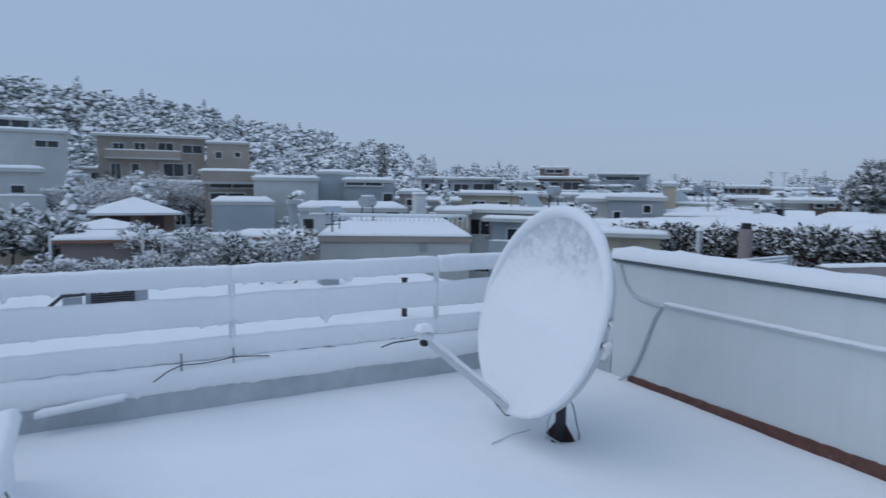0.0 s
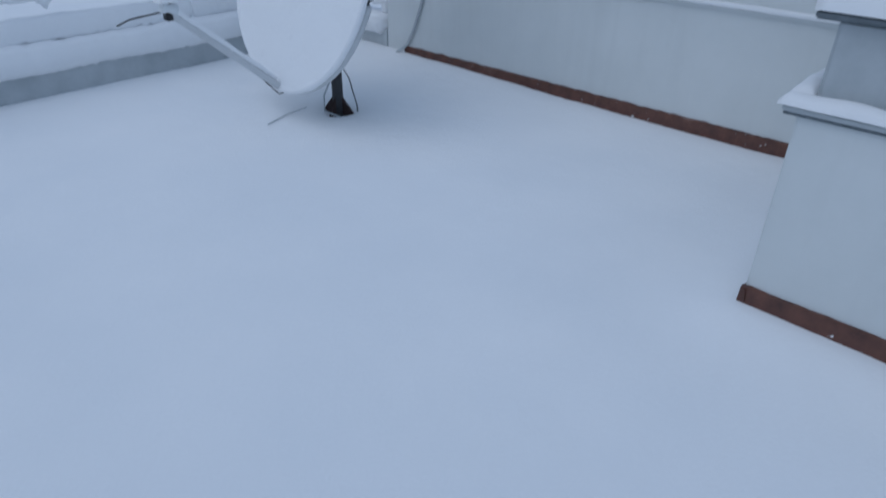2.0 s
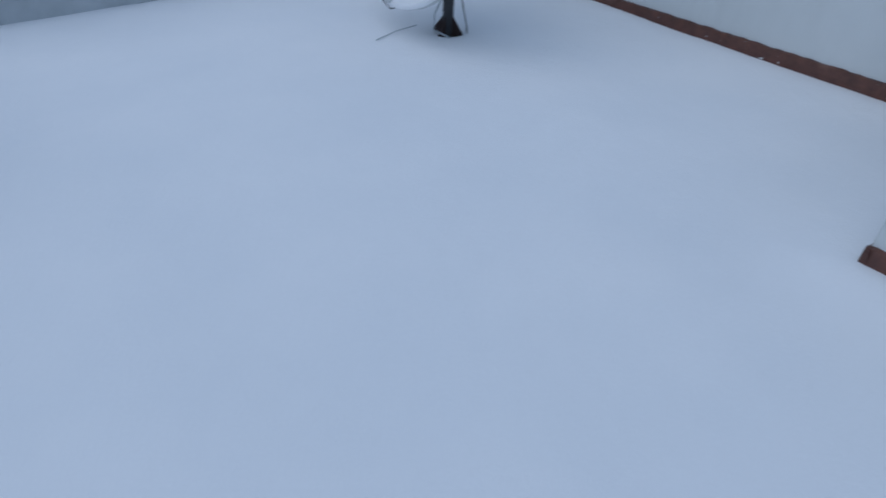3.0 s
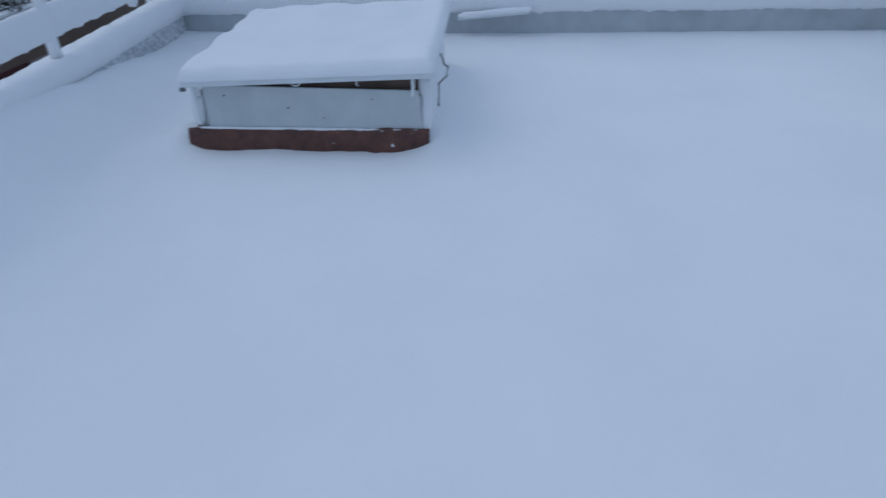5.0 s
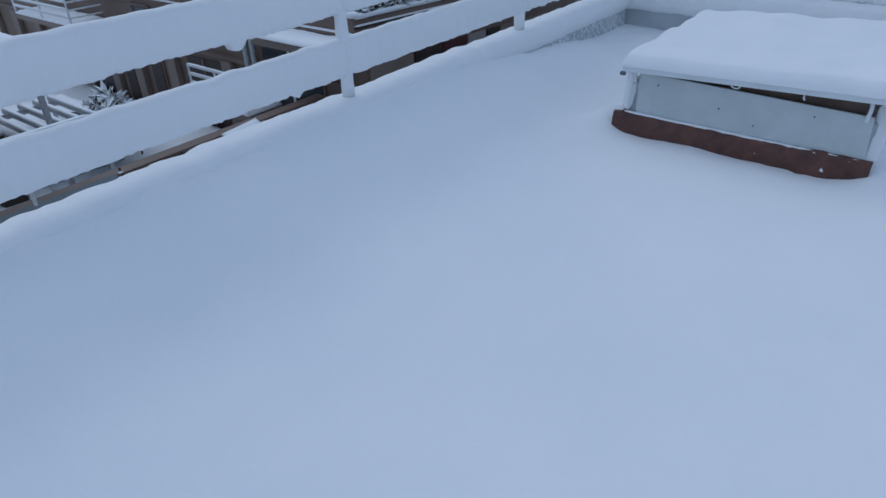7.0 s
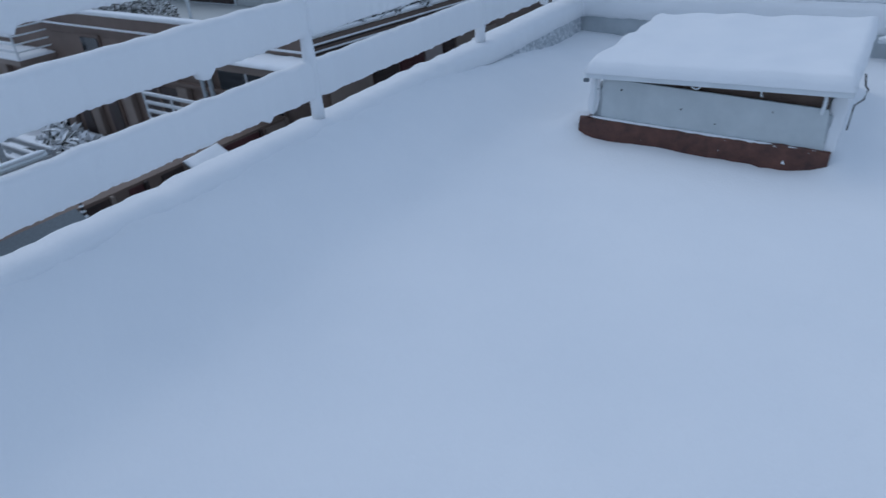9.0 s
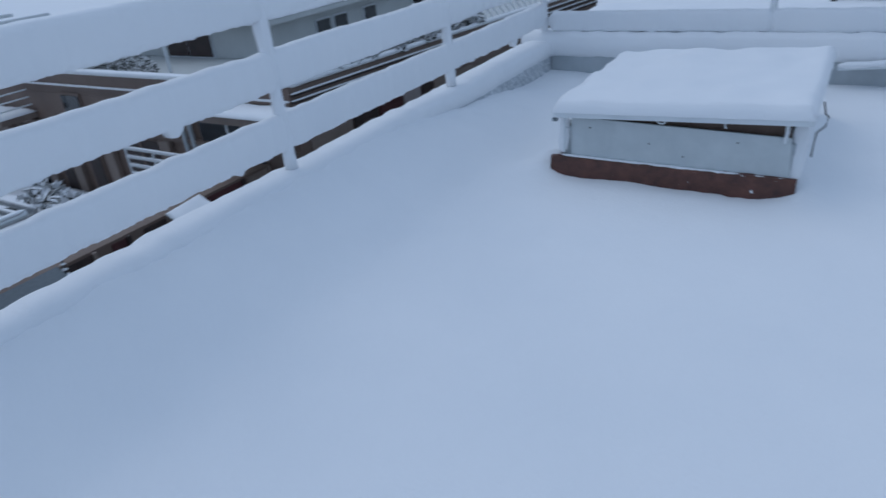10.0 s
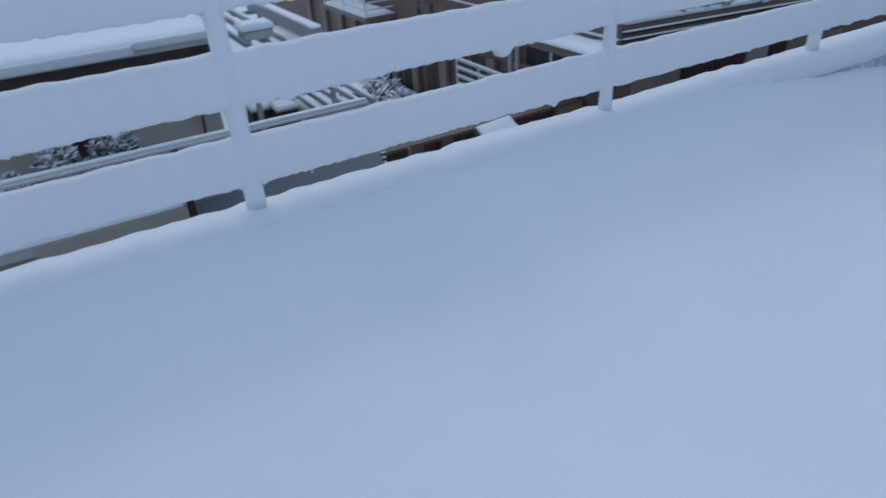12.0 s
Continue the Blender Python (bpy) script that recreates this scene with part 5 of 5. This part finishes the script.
part("snow", snow_pad(-0.12, 0.12, -0.12, 0.12, 0.623, 0.1, 1.0, 0.04, 0.1, 0.01), M_SNOW, gp, "", True)

slats = thing("slat_fence", "low fence of pale slats lined with snow", "fence")
for k in range(5):
    z = 0.21 - 0.075 * k
    part("slat", box(0, 2.3, -0.02, 0.02, z - 0.03, z + 0.012, 0.004, Matrix.Translation((11.95, 9.15, 0)) @ Matrix.Rotation(0.06, 4, "Z")), M_ZINC, slats)
    part("slat_snow", snow_bar((11.95, 9.14, z + 0.02), (14.24, 9.28, z + 0.02), 0.016, 0.03, 5.0 + k, 0, 0.05, 0.005), M_SNOW, slats, "", True)
for x in (12.0, 13.1, 14.2):
    part("post", box(x - 0.03, x + 0.03, 9.19, 9.25, -6, 0.24, 0.005), M_ZINC, slats)
pot = thing("roof_cowl", "round cowl buried under a dome of snow", "chimney", at=(10.6, 9.2, 0))
part("shaft", tube([(0, 0, -6), (0, 0, 0.28)], 0.14, 12), M_GREY, pot)
part("snow", snow_pad(-0.21, 0.21, -0.21, 0.21, 0.283, 0.2, 4.0, 0.025, 0.2, 0.02), M_SNOW, pot, "domed snow", True)

# dark evergreen and single trees of the town
def evergreen(x, y, z, tall, wide, label, rng):
    t = thing("tree", label, "tree", at=(x, y, z))
    bm = bmesh.new()
    add_tube(bm, [(0, 0, -6), (0, 0, tall * 0.3), (0.1, 0, tall * 0.85)], 0.28, 8, 0.3)
    for k in range(8):
        a = k * 2.4
        add_tube(bm, [(0, 0, tall * (0.25 + 0.07 * k)), (math.cos(a) * wide * 0.7, math.sin(a) * wide * 0.7, tall * (0.35 + 0.07 * k))], 0.08, 5, 0.4)
    part("trunk", bm, M_BARK, t, "trunk and limbs")
    vs, fs = [], []
    for _ in range(90):
        u = rng.random()
        r = wide * (0.35 + 0.65 * math.sin(math.pi * min(1, u * 0.9 + 0.12))) * rng.random() ** 0.4
        a = rng.uniform(0, 6.283)
        c = Vector((math.cos(a) * r, math.sin(a) * r, tall * (0.12 + 0.85 * u)))
        v, f = shrub_mesh(rng, wide * 0.26, 46, wide * 0.12, 0.5, 0.6)
        fs += [tuple(i + len(vs) for i in g) for g in f]
        vs += [w + c for w in v]
    me = bpy.data.meshes.new("crown")
    me.from_pydata([tuple(v) for v in vs], [], fs)
    me.materials.append(M_SHRUB)
    new("crown", me).parent = t
    return t


rng_t = random.Random(8)
evergreen(48.7, 25.6, -0.9, 4.4, 2.2, "broad dark evergreen with patches of snow", rng_t)
evergreen(61.0, 27.0, -1.0, 4.9, 1.0, "pointed evergreen among the houses", rng_t)
evergreen(75.0, 26.0, 0.0, 6.2, 1.1, "tall dark conifer beside a house", rng_t)
evergreen(40.2, 91.6, 1.0, 7.0, 1.1, "slim dark cypress on the slope", rng_t)


def town_trees():
    rng = random.Random(17)
    out = []
    for _ in range(170):
        az, d = rng.uniform(-9, 85), rng.uniform(45, 135)
        x, y = d * math.sin(radians(az)), d * math.cos(radians(az))
        base = 1.7 + d * math.tan(radians(rng.uniform(-3.0, -1.5))) - 2.5
        if az < 30 and d > 80:
            base += d * 0.03
        out.append((x, y, base, rng.uniform(0.32, 0.6)))
    return out


forest("town_trees", "snow-laden trees between the houses", town_trees())

# ---- the houses across the lane, past the left railing ----
A = thing("corner_house", "brown rendered house with a planted roof terrace", "house")
AX, AY, AZ = -10.4, 9.6, -1.60
part("wall", box(-36, AX, AY, 24, GROUND, AZ - 0.62), M_BROWN, A)
part("terrace", box(-35.9, AX - 0.15, AY + 0.15, 23.9, AZ - 0.617, AZ - 0.45), M_PALE, A)
par_s = part("parapet", box(-36, AX, AY, AY + 0.14, AZ - 0.617, AZ - 0.05, 0.01), M_BROWN, A)
SIDE = Matrix.Translation((AX, AY, 0)) @ Matrix.Rotation(radians(-7.8), 4, "Z")      # along the other side
par_e = part("parapet", box(-0.14, 0, 0.0, 14, AZ - 0.617, AZ - 0.09, 0.01, SIDE), M_BROWN, A)
part("side_wall", box(-2.6, -0.003, 0.02, 14, GROUND, AZ - 0.62, 0, SIDE), M_BROWN, A)
part("snow", snow_bar((-36, AY + 0.07, AZ + 0.01), (AX + 0.05, AY + 0.07, AZ + 0.01), 0.065, 0.12, 3.0, 0, 0.08), M_SNOW, par_s, "", True)
part("snow", snow_bar(SIDE @ Vector((-0.07, 0, AZ - 0.03)), SIDE @ Vector((-0.07, 14, AZ - 0.03)), 0.055, 0.11, 5.0, 0, 0.08), M_SNOW, par_e, "", True)
for k in range(3):
    z = AZ - 0.24 - 0.15 * k
    rail = part("moulding", box(0.003, 0.05, 0, 14, z - 0.03, z + 0.02, 0.006, SIDE), M_DARKBROWN, A, "dark string moulding")
    part("snow", snow_bar(SIDE @ Vector((0.03, 0, z + 0.035)), SIDE @ Vector((0.03, 13.9, z + 0.035)), 0.018, 0.03, 8.0 + k, 0, 0.1, 0.004), M_SNOW, rail, "", True)
rail = part("moulding", box(-36, AX, AY - 0.07, AY - 0.003, AZ - 0.44, AZ - 0.38, 0.006), M_BROWN, A)
part("snow", snow_bar((-36, AY - 0.04, AZ - 0.36), (AX, AY - 0.04, AZ - 0.36), 0.022, 0.04, 18.0, 0, 0.1, 0.004), M_SNOW, rail, "", True)
# canopy, doors, shutters and balconies of its shaded side
can = part("canopy", box(-12.9, AX + 0.25, AY - 0.8, AY - 0.003, -2.32, -2.14, 0.01), M_FAWN, A, "projecting slab")
part("snow", snow_pad(-12.95, AX + 0.3, AY - 0.85, AY - 0.01, -2.137, 0.09, 4.0, 0.08, 0.1, 0.02), M_SNOW, can, "", True)
part("fascia_light", box(-11.6, -11.3, AY - 0.5, AY - 0.4, -2.38, -2.323, 0.005), M_RAIL, can, "small white lamp under the slab")
for x0, x1, z0, z1, mt in ((-13.55, -11.55, -5.2, -2.55, M_GLASS), (-19.2, -18.4, -2.95, -2.25, M_GLASS), (-18.9, -18.35, -5.9, -3.4, M_DARKBROWN), (-20.5, -20.0, -5.9, -3.4, M_DARKBROWN), (-16.9, -15.4, -5.6, -3.3, M_DARKBROWN), (-13.4, -11.3, -8.2, -6.0, M_DARKBROWN), (-18.0, -16.4, -8.6, -6.6, M_GLASS), (-22.3, -21.5, -5.9, -3.4, M_GLASS)):
    w = part("window", box(x0 - 0.08, x1 + 0.08, AY - 0.05, AY - 0.003, z0 - 0.08, z1 + 0.08, 0.01), M_BROWN, A)
    part("pane", box(x0, x1, AY - 0.075, AY - 0.053, z0, z1), mt, w)
    if x1 - x0 > 1.0:
        part("mullion", box((x0 + x1) / 2 - 0.04, (x0 + x1) / 2 + 0.04, AY - 0.1, AY - 0.077, z0, z1, 0.005), M_RAIL if mt is M_GLASS else M_BROWN, w)
for x in (-14.15, -13.85):
    part("downpipe", tube([(x, AY - 0.12, GROUND), (x, AY - 0.12, -2.5), (x + 0.12, AY - 0.05, -2.3)], 0.06, 8), M_CURB, A, "pale downpipe")
for x in (-19.55, -17.65, -15.05, -21.1, -22.9, -24.3, -25.7, -27.4, -29.2):
    part("pilaster", box(x - 0.22, x + 0.22, AY - 0.16, AY - 0.003, GROUND, -3.2, 0.02), M_FAWN, A)
part("string_course", box(-36, AX, AY - 0.12, AY - 0.003, -3.19, -3.08, 0.01), M_BROWN, A)
for bx0, bx1, bz in ((-15.3, -13.1, -4.0), (-24.6, -20.9, -2.85), (-13.0, -10.5, -5.15)):
    bal = part("balcony", box(bx0, bx1, AY - 1.1, AY - 0.003, bz - 0.16, bz, 0.01), M_FAWN, A)
    part("snow", snow_pad(bx0, bx1, AY - 1.1, AY - 0.01, bz + 0.003, 0.1, bx0, 0.12, 0.1, 0.02), M_SNOW, bal, "", True)
    for k in range(4):
        z = bz + 0.24 + 0.22 * k
        rl = part("rail", tube([(bx0, AY - 1.07, z), (bx1, AY - 1.07, z)], 0.025, 6), M_RAIL, bal)
        part("rail_snow", snow_bar((bx0, AY - 1.07, z + 0.04), (bx1, AY - 1.07, z + 0.04), 0.025, 0.03, bx0 + k, 0, 0.08, 0.006), M_SNOW, rl, "", True)
        part("rail", tube([(bx1, AY - 1.07, z), (bx1, AY - 0.08, z)], 0.025, 6), M_RAIL, bal)
    for x in (bx0 + 0.03, (bx0 + bx1) / 2, bx1 - 0.03):
        part("post", tube([(x, AY - 1.07, bz), (x, AY - 1.07, bz + 0.95)], 0.03, 6), M_RAIL, bal)
# its other side: plastered panels, maroon shutters and dark openings
for y0, y1, mt, words in ((0.3, 1.6, M_FAWN, "pale plastered panel"), (1.66, 2.5, M_DARKBROWN, "dark shuttered opening"), (2.56, 3.4, M_MAROON, "maroon shutter"), (3.46, 4.1, M_PINK, "pinkish plastered panel"), (4.16, 4.6, M_DARKBROWN, "dark shuttered opening"), (4.66, 6.4, M_FAWN, "pale plastered panel")):
    w = part("wall_panel", box(0.003, 0.05, y0, y1, -5.6, -2.62, 0.01, SIDE), mt, A, words)
    if mt is not M_FAWN and mt is not M_PINK:
        for k in range(9):
            part("slat", box(0.053, 0.07, y0 + 0.05, y1 - 0.05, -2.78 - 0.11 * k, -2.71 - 0.11 * k, 0.004, SIDE), mt, w)
annex = thing("annex_roof", "low grey roof beyond the corner house", "roof")
part("slab", box(0.08, 1.6, 6.5, 14, GROUND, -2.9, 0.02, SIDE), M_BLUEGREY, annex)
# white rooftop flat set back on the terrace
P = thing("rooftop_flat", "white rooftop flat with dark sliding doors", "house")
part("wall", box(-25.5, -14.4, 13.4, 23.8, AZ - 0.44, -1.02), M_PALE, P)
part("roof", box(-25.8, -13.9, 12.9, 24.2, -1.017, -0.86, 0.02), M_PALE, P)
part("roof_snow", snow_pad(-25.8, -13.9, 12.9, 24.2, -0.858, 0.17, 2.0, 0.3, 0.3, 0.04), M_SNOW, P, "", True)
for x0, x1, z0, z1 in ((-19.1, -18.15, -2.0, -1.12), (-18.1, -17.05, -2.0, -1.12), (-15.0, -14.65, -1.9, -1.4)):
    w = part("window", box(x0 - 0.05, x1 + 0.05, 13.35, 13.397, z0 - 0.05, z1 + 0.05, 0.01), M_RAIL, P)
    part("pane", box(x0, x1, 13.32, 13.347, z0, z1), M_DARKBROWN if x0 < -17 else M_GLASS, w)
for y0 in (15.2, 16.05, 17.6, 20.5):
    w = part("window", box(-14.397, -14.35, y0 - 0.05, y0 + 0.65, -1.75, -1.25, 0.01), M_RAIL, P)
    part("pane", box(-14.347, -14.32, y0, y0 + 0.6, -1.7, -1.3), M_GLASS, w)
part("pergola_post", tube([(-16.9, 11.6, AZ - 0.44), (-16.9, 11.6, -0.75)], 0.05, 6), M_RAIL, P)
part("pergola_beam", tube([(-17.9, 11.6, -0.75), (-16.4, 11.6, -0.75)], 0.05, 6), M_RAIL, P)
part("pergola_beam", tube([(-16.9, 11.6, -0.75), (-16.9, 13.3, -0.75)], 0.05, 6), M_RAIL, P)
rng_p = random.Random(4)
for k in range(13):
    at = SIDE @ Vector((-0.34 - 0.12 * (k % 2), 0.4 + 0.55 * k, AZ - 0.14))
    shrub(at.x, at.y, at.z, 0.32 + 0.18 * ((k * 0.6) % 1), "potted shrub with snow on its leaves", rng_p, (M_SHRUB, M_HEDGE)[k % 2], 0.10, 340, 0.9)
for k, x in enumerate((-19.6, -18.9, -18.2, -17.5, -16.2)):
    shrub(x, 10.2 + 0.3 * (k % 2), AZ - 0.25, 0.34 + 0.1 * (k % 3), "potted shrub with snow on its leaves", rng_p, M_HEDGE, 0.06, 420, 0.9)
trellis = thing("trellis", "pale diamond trellis on the terrace edge", "trellis")
for k in range(12):
    for c, d in ((0.0, 0.5), (0.5, 0.0)):
        part("lath", tube([SIDE @ Vector((-0.07, 6.6 + 0.3 * k, AZ + c)), SIDE @ Vector((-0.07 + 0.03 * c, 7.1 + 0.3 * k, AZ + d))], 0.018, 5), M_RAIL, trellis)

B = thing("lane_house", "tan house with a deep snow-covered eave", "house")
part("wall", box(-23, -12.05, -12, 1.7, GROUND, -0.99), M_SAND, B)
part("roof", box(-23.5, -11.7, -12.5, 1.95, -0.90, -0.74, 0.02), M_PALE, B, "white eave slab")
part("gutter", box(-11.697, -11.58, -12.5, 0.56, -0.86, -0.72, 0.02), M_RAIL, B)
part("gutter", box(-11.697, -11.60, 0.57, 1.95, -0.80, -0.68, 0.02), M_RAIL, B)
# dark strip under the eave paints in the shade that falls there
part("soffit", box(-12.04, -11.72, -12.4, 1.9, -1.08, -0.903), M_DARKBROWN, B, "soffit strip coloured dark for the eave's shade")
part("roof_snow", snow_pad(-23.5, -11.66, -12.5, 1.97, -0.738, 0.10, 6.0, 0.25, 0.3, 0.03), M_SNOW, B, "", True)
part("brace", tube([(-12.02, 1.75, -1.45), (-11.75, 1.85, -1.0)], 0.035, 6), M_RAIL, B, "white eave brace")
for y0, y1, z0, z1 in ((-0.75, 0.05, -2.6, -1.75), (-4.8, -3.2, -3.2, -1.7), (0.2, 1.2, -6.2, -4.6), (-2.6, -0.6, -6.6, -4.6)):
    w = part("window", box(-12.047, -11.99, y0 - 0.08, y1 + 0.08, z0 - 0.08, z1 + 0.08, 0.01), M_RAIL, B)
    part("pane", box(-11.987, -11.96, y0, y1, z0, z1), M_MAROON if z1 > -2 else M_GLASS, w)
bal = part("balcony", box(-12.047, -10.8, -12, 0.62, -3.32, -3.15, 0.01), M_PALE, B)
part("snow", snow_pad(-12.0, -10.8, -12, 0.62, -3.147, 0.12, 3.0, 0.15, 0.1, 0.02), M_SNOW, bal, "", True)
part("apron", box(-10.8, -10.74, -1.65, 0.60, -3.75, -3.15, 0.01), M_SAND, bal, "tan balcony front")
part("corner_post", box(-10.84, -10.72, 0.61, 0.72, GROUND, -2.2, 0.01), M_DARKBROWN, bal, "dark corner post")
for k, z in enumerate((-2.16, -2.33, -2.52)):
    part("rail", tube([(-10.85, -12, z), (-10.85, 4.0, z)], 0.05 if k == 0 else 0.025, 8), M_RAIL, bal)
    part("rail_snow", snow_bar((-10.85, -12, z + 0.06), (-10.85, 4.0, z + 0.06), 0.028, 0.05 if k == 0 else 0.03, 4.0 + k, 0, 0.1, 0.006), M_SNOW, bal, "", True)
for k in range(8):
    part("post", tube([(-10.85, -11.9 + 2.1 * k, -3.2), (-10.85, -11.9 + 2.1 * k, -2.16)], 0.03, 6), M_RAIL, bal)
for k, (y, z, r) in enumerate(((-0.95, -2.42, 0.32), (-0.15, -2.38, 0.36), (-1.6, -2.7, 0.3), (1.35, -2.05, 0.13))):
    shrub(-11.35 if k < 3 else -11.95, y, z, r, "balcony shrub caked with snow", rng_p, M_SHRUB, 0.09, 420 if k < 3 else 120, 1.0)

# lower yard between them, with pergolas and stored boxes
yard = thing("yard_roof", "low flat yard roof under snow", "roof")
part("slab", box(-34, -11.0, 1.98, 9.4, GROUND, -5.2), M_BROWN, yard)
part("snow", snow_pad(-34, -11.62, 1.98, 9.4, -5.197, 0.12, 7.0, 0.25, 0.2, 0.04), M_SNOW, yard, "", True)
upper_roof = thing("yard_shed", "flat shed roof deep in snow", "shed")
part("wall", box(-18.2, -15.9, 4.6, 6.6, -5.15, -3.95, 0.01), M_GREY, upper_roof)
part("roof_snow", snow_pad(-18.25, -15.85, 4.55, 6.65, -3.947, 0.16, 9.0, 0.12, 0.14, 0.03), M_SNOW, upper_roof, "", True)
tper = thing("pergola", "white roof-terrace pergola edged with snow", "pergola")
for x in (-29.0, -26.6, -24.2, -21.8, -19.9):
    part("beam", tube([(x, 10.3, -0.62), (x, 12.8, -0.62)], 0.045, 6), M_RAIL, tper)
    part("beam_snow", snow_bar((x, 10.3, -0.56), (x, 12.8, -0.56), 0.035, 0.045, x, 0, 0.1, 0.006), M_SNOW, tper, "", True)
    part("post", tube([(x, 10.4, AZ - 0.44), (x, 10.4, -0.72)], 0.045, 6), M_RAIL, tper)
for y in (10.4, 11.6):
    part("girder", tube([(-29.5, y, -0.70), (-19.8, y, -0.70)], 0.045, 6), M_RAIL, tper)
    part("beam_snow", snow_bar((-29.5, y, -0.645), (-19.8, y, -0.645), 0.03, 0.045, 40 + y, 0, 0.1, 0.006), M_SNOW, tper, "", True)
for x in (-25.4, -23.0):
    part("brace", tube([(x, 10.4, -0.72), (x - 3.6, 10.4, -1.5)], 0.04, 6), M_RAIL, tper)
front_wall = thing("yard_wall", "brown yard wall with dark openings", "wall")
part("wall", box(-11.6, -11.3, 1.98, 9.4, GROUND, -3.40, 0.01), M_BROWN, front_wall)
for k, (y0, y1) in enumerate(((4.45, 4.9), (5.3, 5.6), (6.0, 6.5), (7.45, 8.5), (8.7, 9.3))):
    w = part("opening", box(-11.297, -11.26, y0, y1, -7.4, -3.45, 0.01), (M_DARKBROWN, M_MAROON, M_DARKBROWN, M_MAROON, M_FAWN)[k], front_wall, "dark shutter")
    part("frame_post", box(-11.297, -11.22, y1 + 0.01, y1 + 0.09, -7.4, -3.42, 0.01), M_DARKBROWN if k % 2 else M_FAWN, w)
finial = thing("finial", "slim post with a snow-dusted spiral top", "post", at=(-11.2, 4.36, -3.42))
part("stem", tube([(0, 0, -0.6), (0, 0, 0.18)], 0.02, 6), M_DARKMETAL, finial)
for k in range(4):
    part("snow", snow_pad(-0.06 + 0.008 * k, 0.06 - 0.008 * k, -0.06 + 0.008 * k, 0.06 - 0.008 * k, -0.22 + 0.1 * k, 0.035, k, 0.02, 0.03, 0.006), M_SNOW, finial, "", True)
per = thing("pergola", "metal pergola with snow along its beams", "pergola")
for k in range(5):
    y = 4.3 + 0.33 * k
    part("beam", box(-16.6, -14.3, y - 0.035, y + 0.035, -3.42, -3.32, 0.01), M_ZINC, per)
    part("beam_snow", snow_bar((-16.6, y, -3.29), (-14.3, y, -3.29), 0.035, 0.045, 60.0 + k, 0, 0.1, 0.008), M_SNOW, per, "", True)
for x, y in ((-16.5, 4.3), (-14.4, 4.3), (-16.5, 5.62), (-14.4, 5.62)):
    part("post", box(x - 0.04, x + 0.04, y - 0.04, y + 0.04, -5.1, -3.53, 0.01), M_ZINC, per)
for x in (-14.4, -16.5):
    part("girder", box(x - 0.05, x + 0.05, 4.15, 5.8, -3.528, -3.422, 0.01), M_ZINC, per)
for y, z, half, tilt, words in ((6.95, -3.50, 0.42, 6, "small sloping canopy with a sheet of snow"), (2.55, -3.52, 1.74, 0, "long sloping metal canopy dusted with snow")):
    at = pose(-11.0, y, z, tilt, 24, 0)
    slab = thing("yard_canopy", words, "canopy")
    part("sheet", box(-0.32, 0.32, -half, half, 0, 0.05, 0.01, at), M_LINE if not tilt else M_ZINC, slab)
    part("snow", snow_pad(-0.3 if tilt else 0.08, 0.32, -half, half, 0.052, 0.05, 3.0 + y, 0.05, 0.05, 0.02, at), M_SNOW, slab, "", True)
    for dy in (-half * 0.8, half * 0.8):
        part("bracket", tube([at @ Vector((0.25, dy, 0)), at @ Vector((0.1, dy, -0.35)), Vector((-11.28, y + dy, z - 0.75))], 0.03, 6), M_DARKMETAL, slab)
for k, (x, y) in enumerate(((-16.6, 3.45), (-15.9, 3.9), (-16.9, 4.0))):
    b = thing("storage_box", "dark storage box with a snowy lid", "box", at=(x, y, -5.1))
    part("case", box(-0.32, 0.32, -0.26, 0.26, 0, 1.45 + 0.1 * k, 0.02), M_DARKBROWN, b)
    part("lid", box(-0.34, 0.34, -0.28, 0.28, 1.453 + 0.1 * k, 1.50 + 0.1 * k, 0.01), M_GREY, b)
    part("snow", snow_pad(-0.35, 0.35, -0.29, 0.29, 1.503 + 0.1 * k, 0.09, k, 0.06, 0.08, 0.01), M_SNOW, b, "", True)
for x, y, r in ((-15.7, 6.2, 0.55), (-14.9, 6.6, 0.5), (-16.5, 6.9, 0.5)):
    shrub(x, y, -4.3, r, "yard shrub bent under snow", rng_p, M_SHRUB, 0.19, 260, 0.9)
upper = thing("pergola", "steel pergola frame edged with snow", "pergola")
for y, thick in ((2.55, 0.04), (2.9, 0.04), (3.2, 0.03), (3.85, 0.09)):
    part("beam", box(-17.0, -12.4, y - thick, y + thick, -1.22 - thick * 1.6, -1.22 + thick, 0.008), M_ZINC, upper)
    part("beam_snow", snow_bar((-17.0, y, -1.19 + thick), (-12.4, y, -1.19 + thick), 0.04, thick + 0.015, 120.0 + y, 0, 0.1, 0.008), M_SNOW, upper, "", True)
for x in (-16.9, -12.5):
    part("girder", box(x - 0.05, x + 0.05, 2.4, 4.1, -1.46, -1.372, 0.008), M_ZINC, upper)
    for y in (2.5, 4.0):
        part("post", box(x - 0.045, x + 0.045, y - 0.045, y + 0.045, -5.15, -1.463, 0.006), M_ZINC, upper)
heap = thing("stacked_crate", "pale crate heaped with snow on the frame", "crate", at=(-12.55, 2.75, -1.10))
part("case", box(-0.22, 0.22, -0.3, 0.25, 0, 0.16, 0.02), M_PALE, heap)
part("snow", snow_pad(-0.25, 0.25, -0.33, 0.28, 0.163, 0.12, 6.0, 0.04, 0.1, 0.02), M_SNOW, heap, "", True)
tagged(part("road", box(-9.5, -3.0, -40, 60, GROUND + 0.01, GROUND + 0.05), M_ASPHALT), "wet dark lane between the houses", "road", kind="structure")
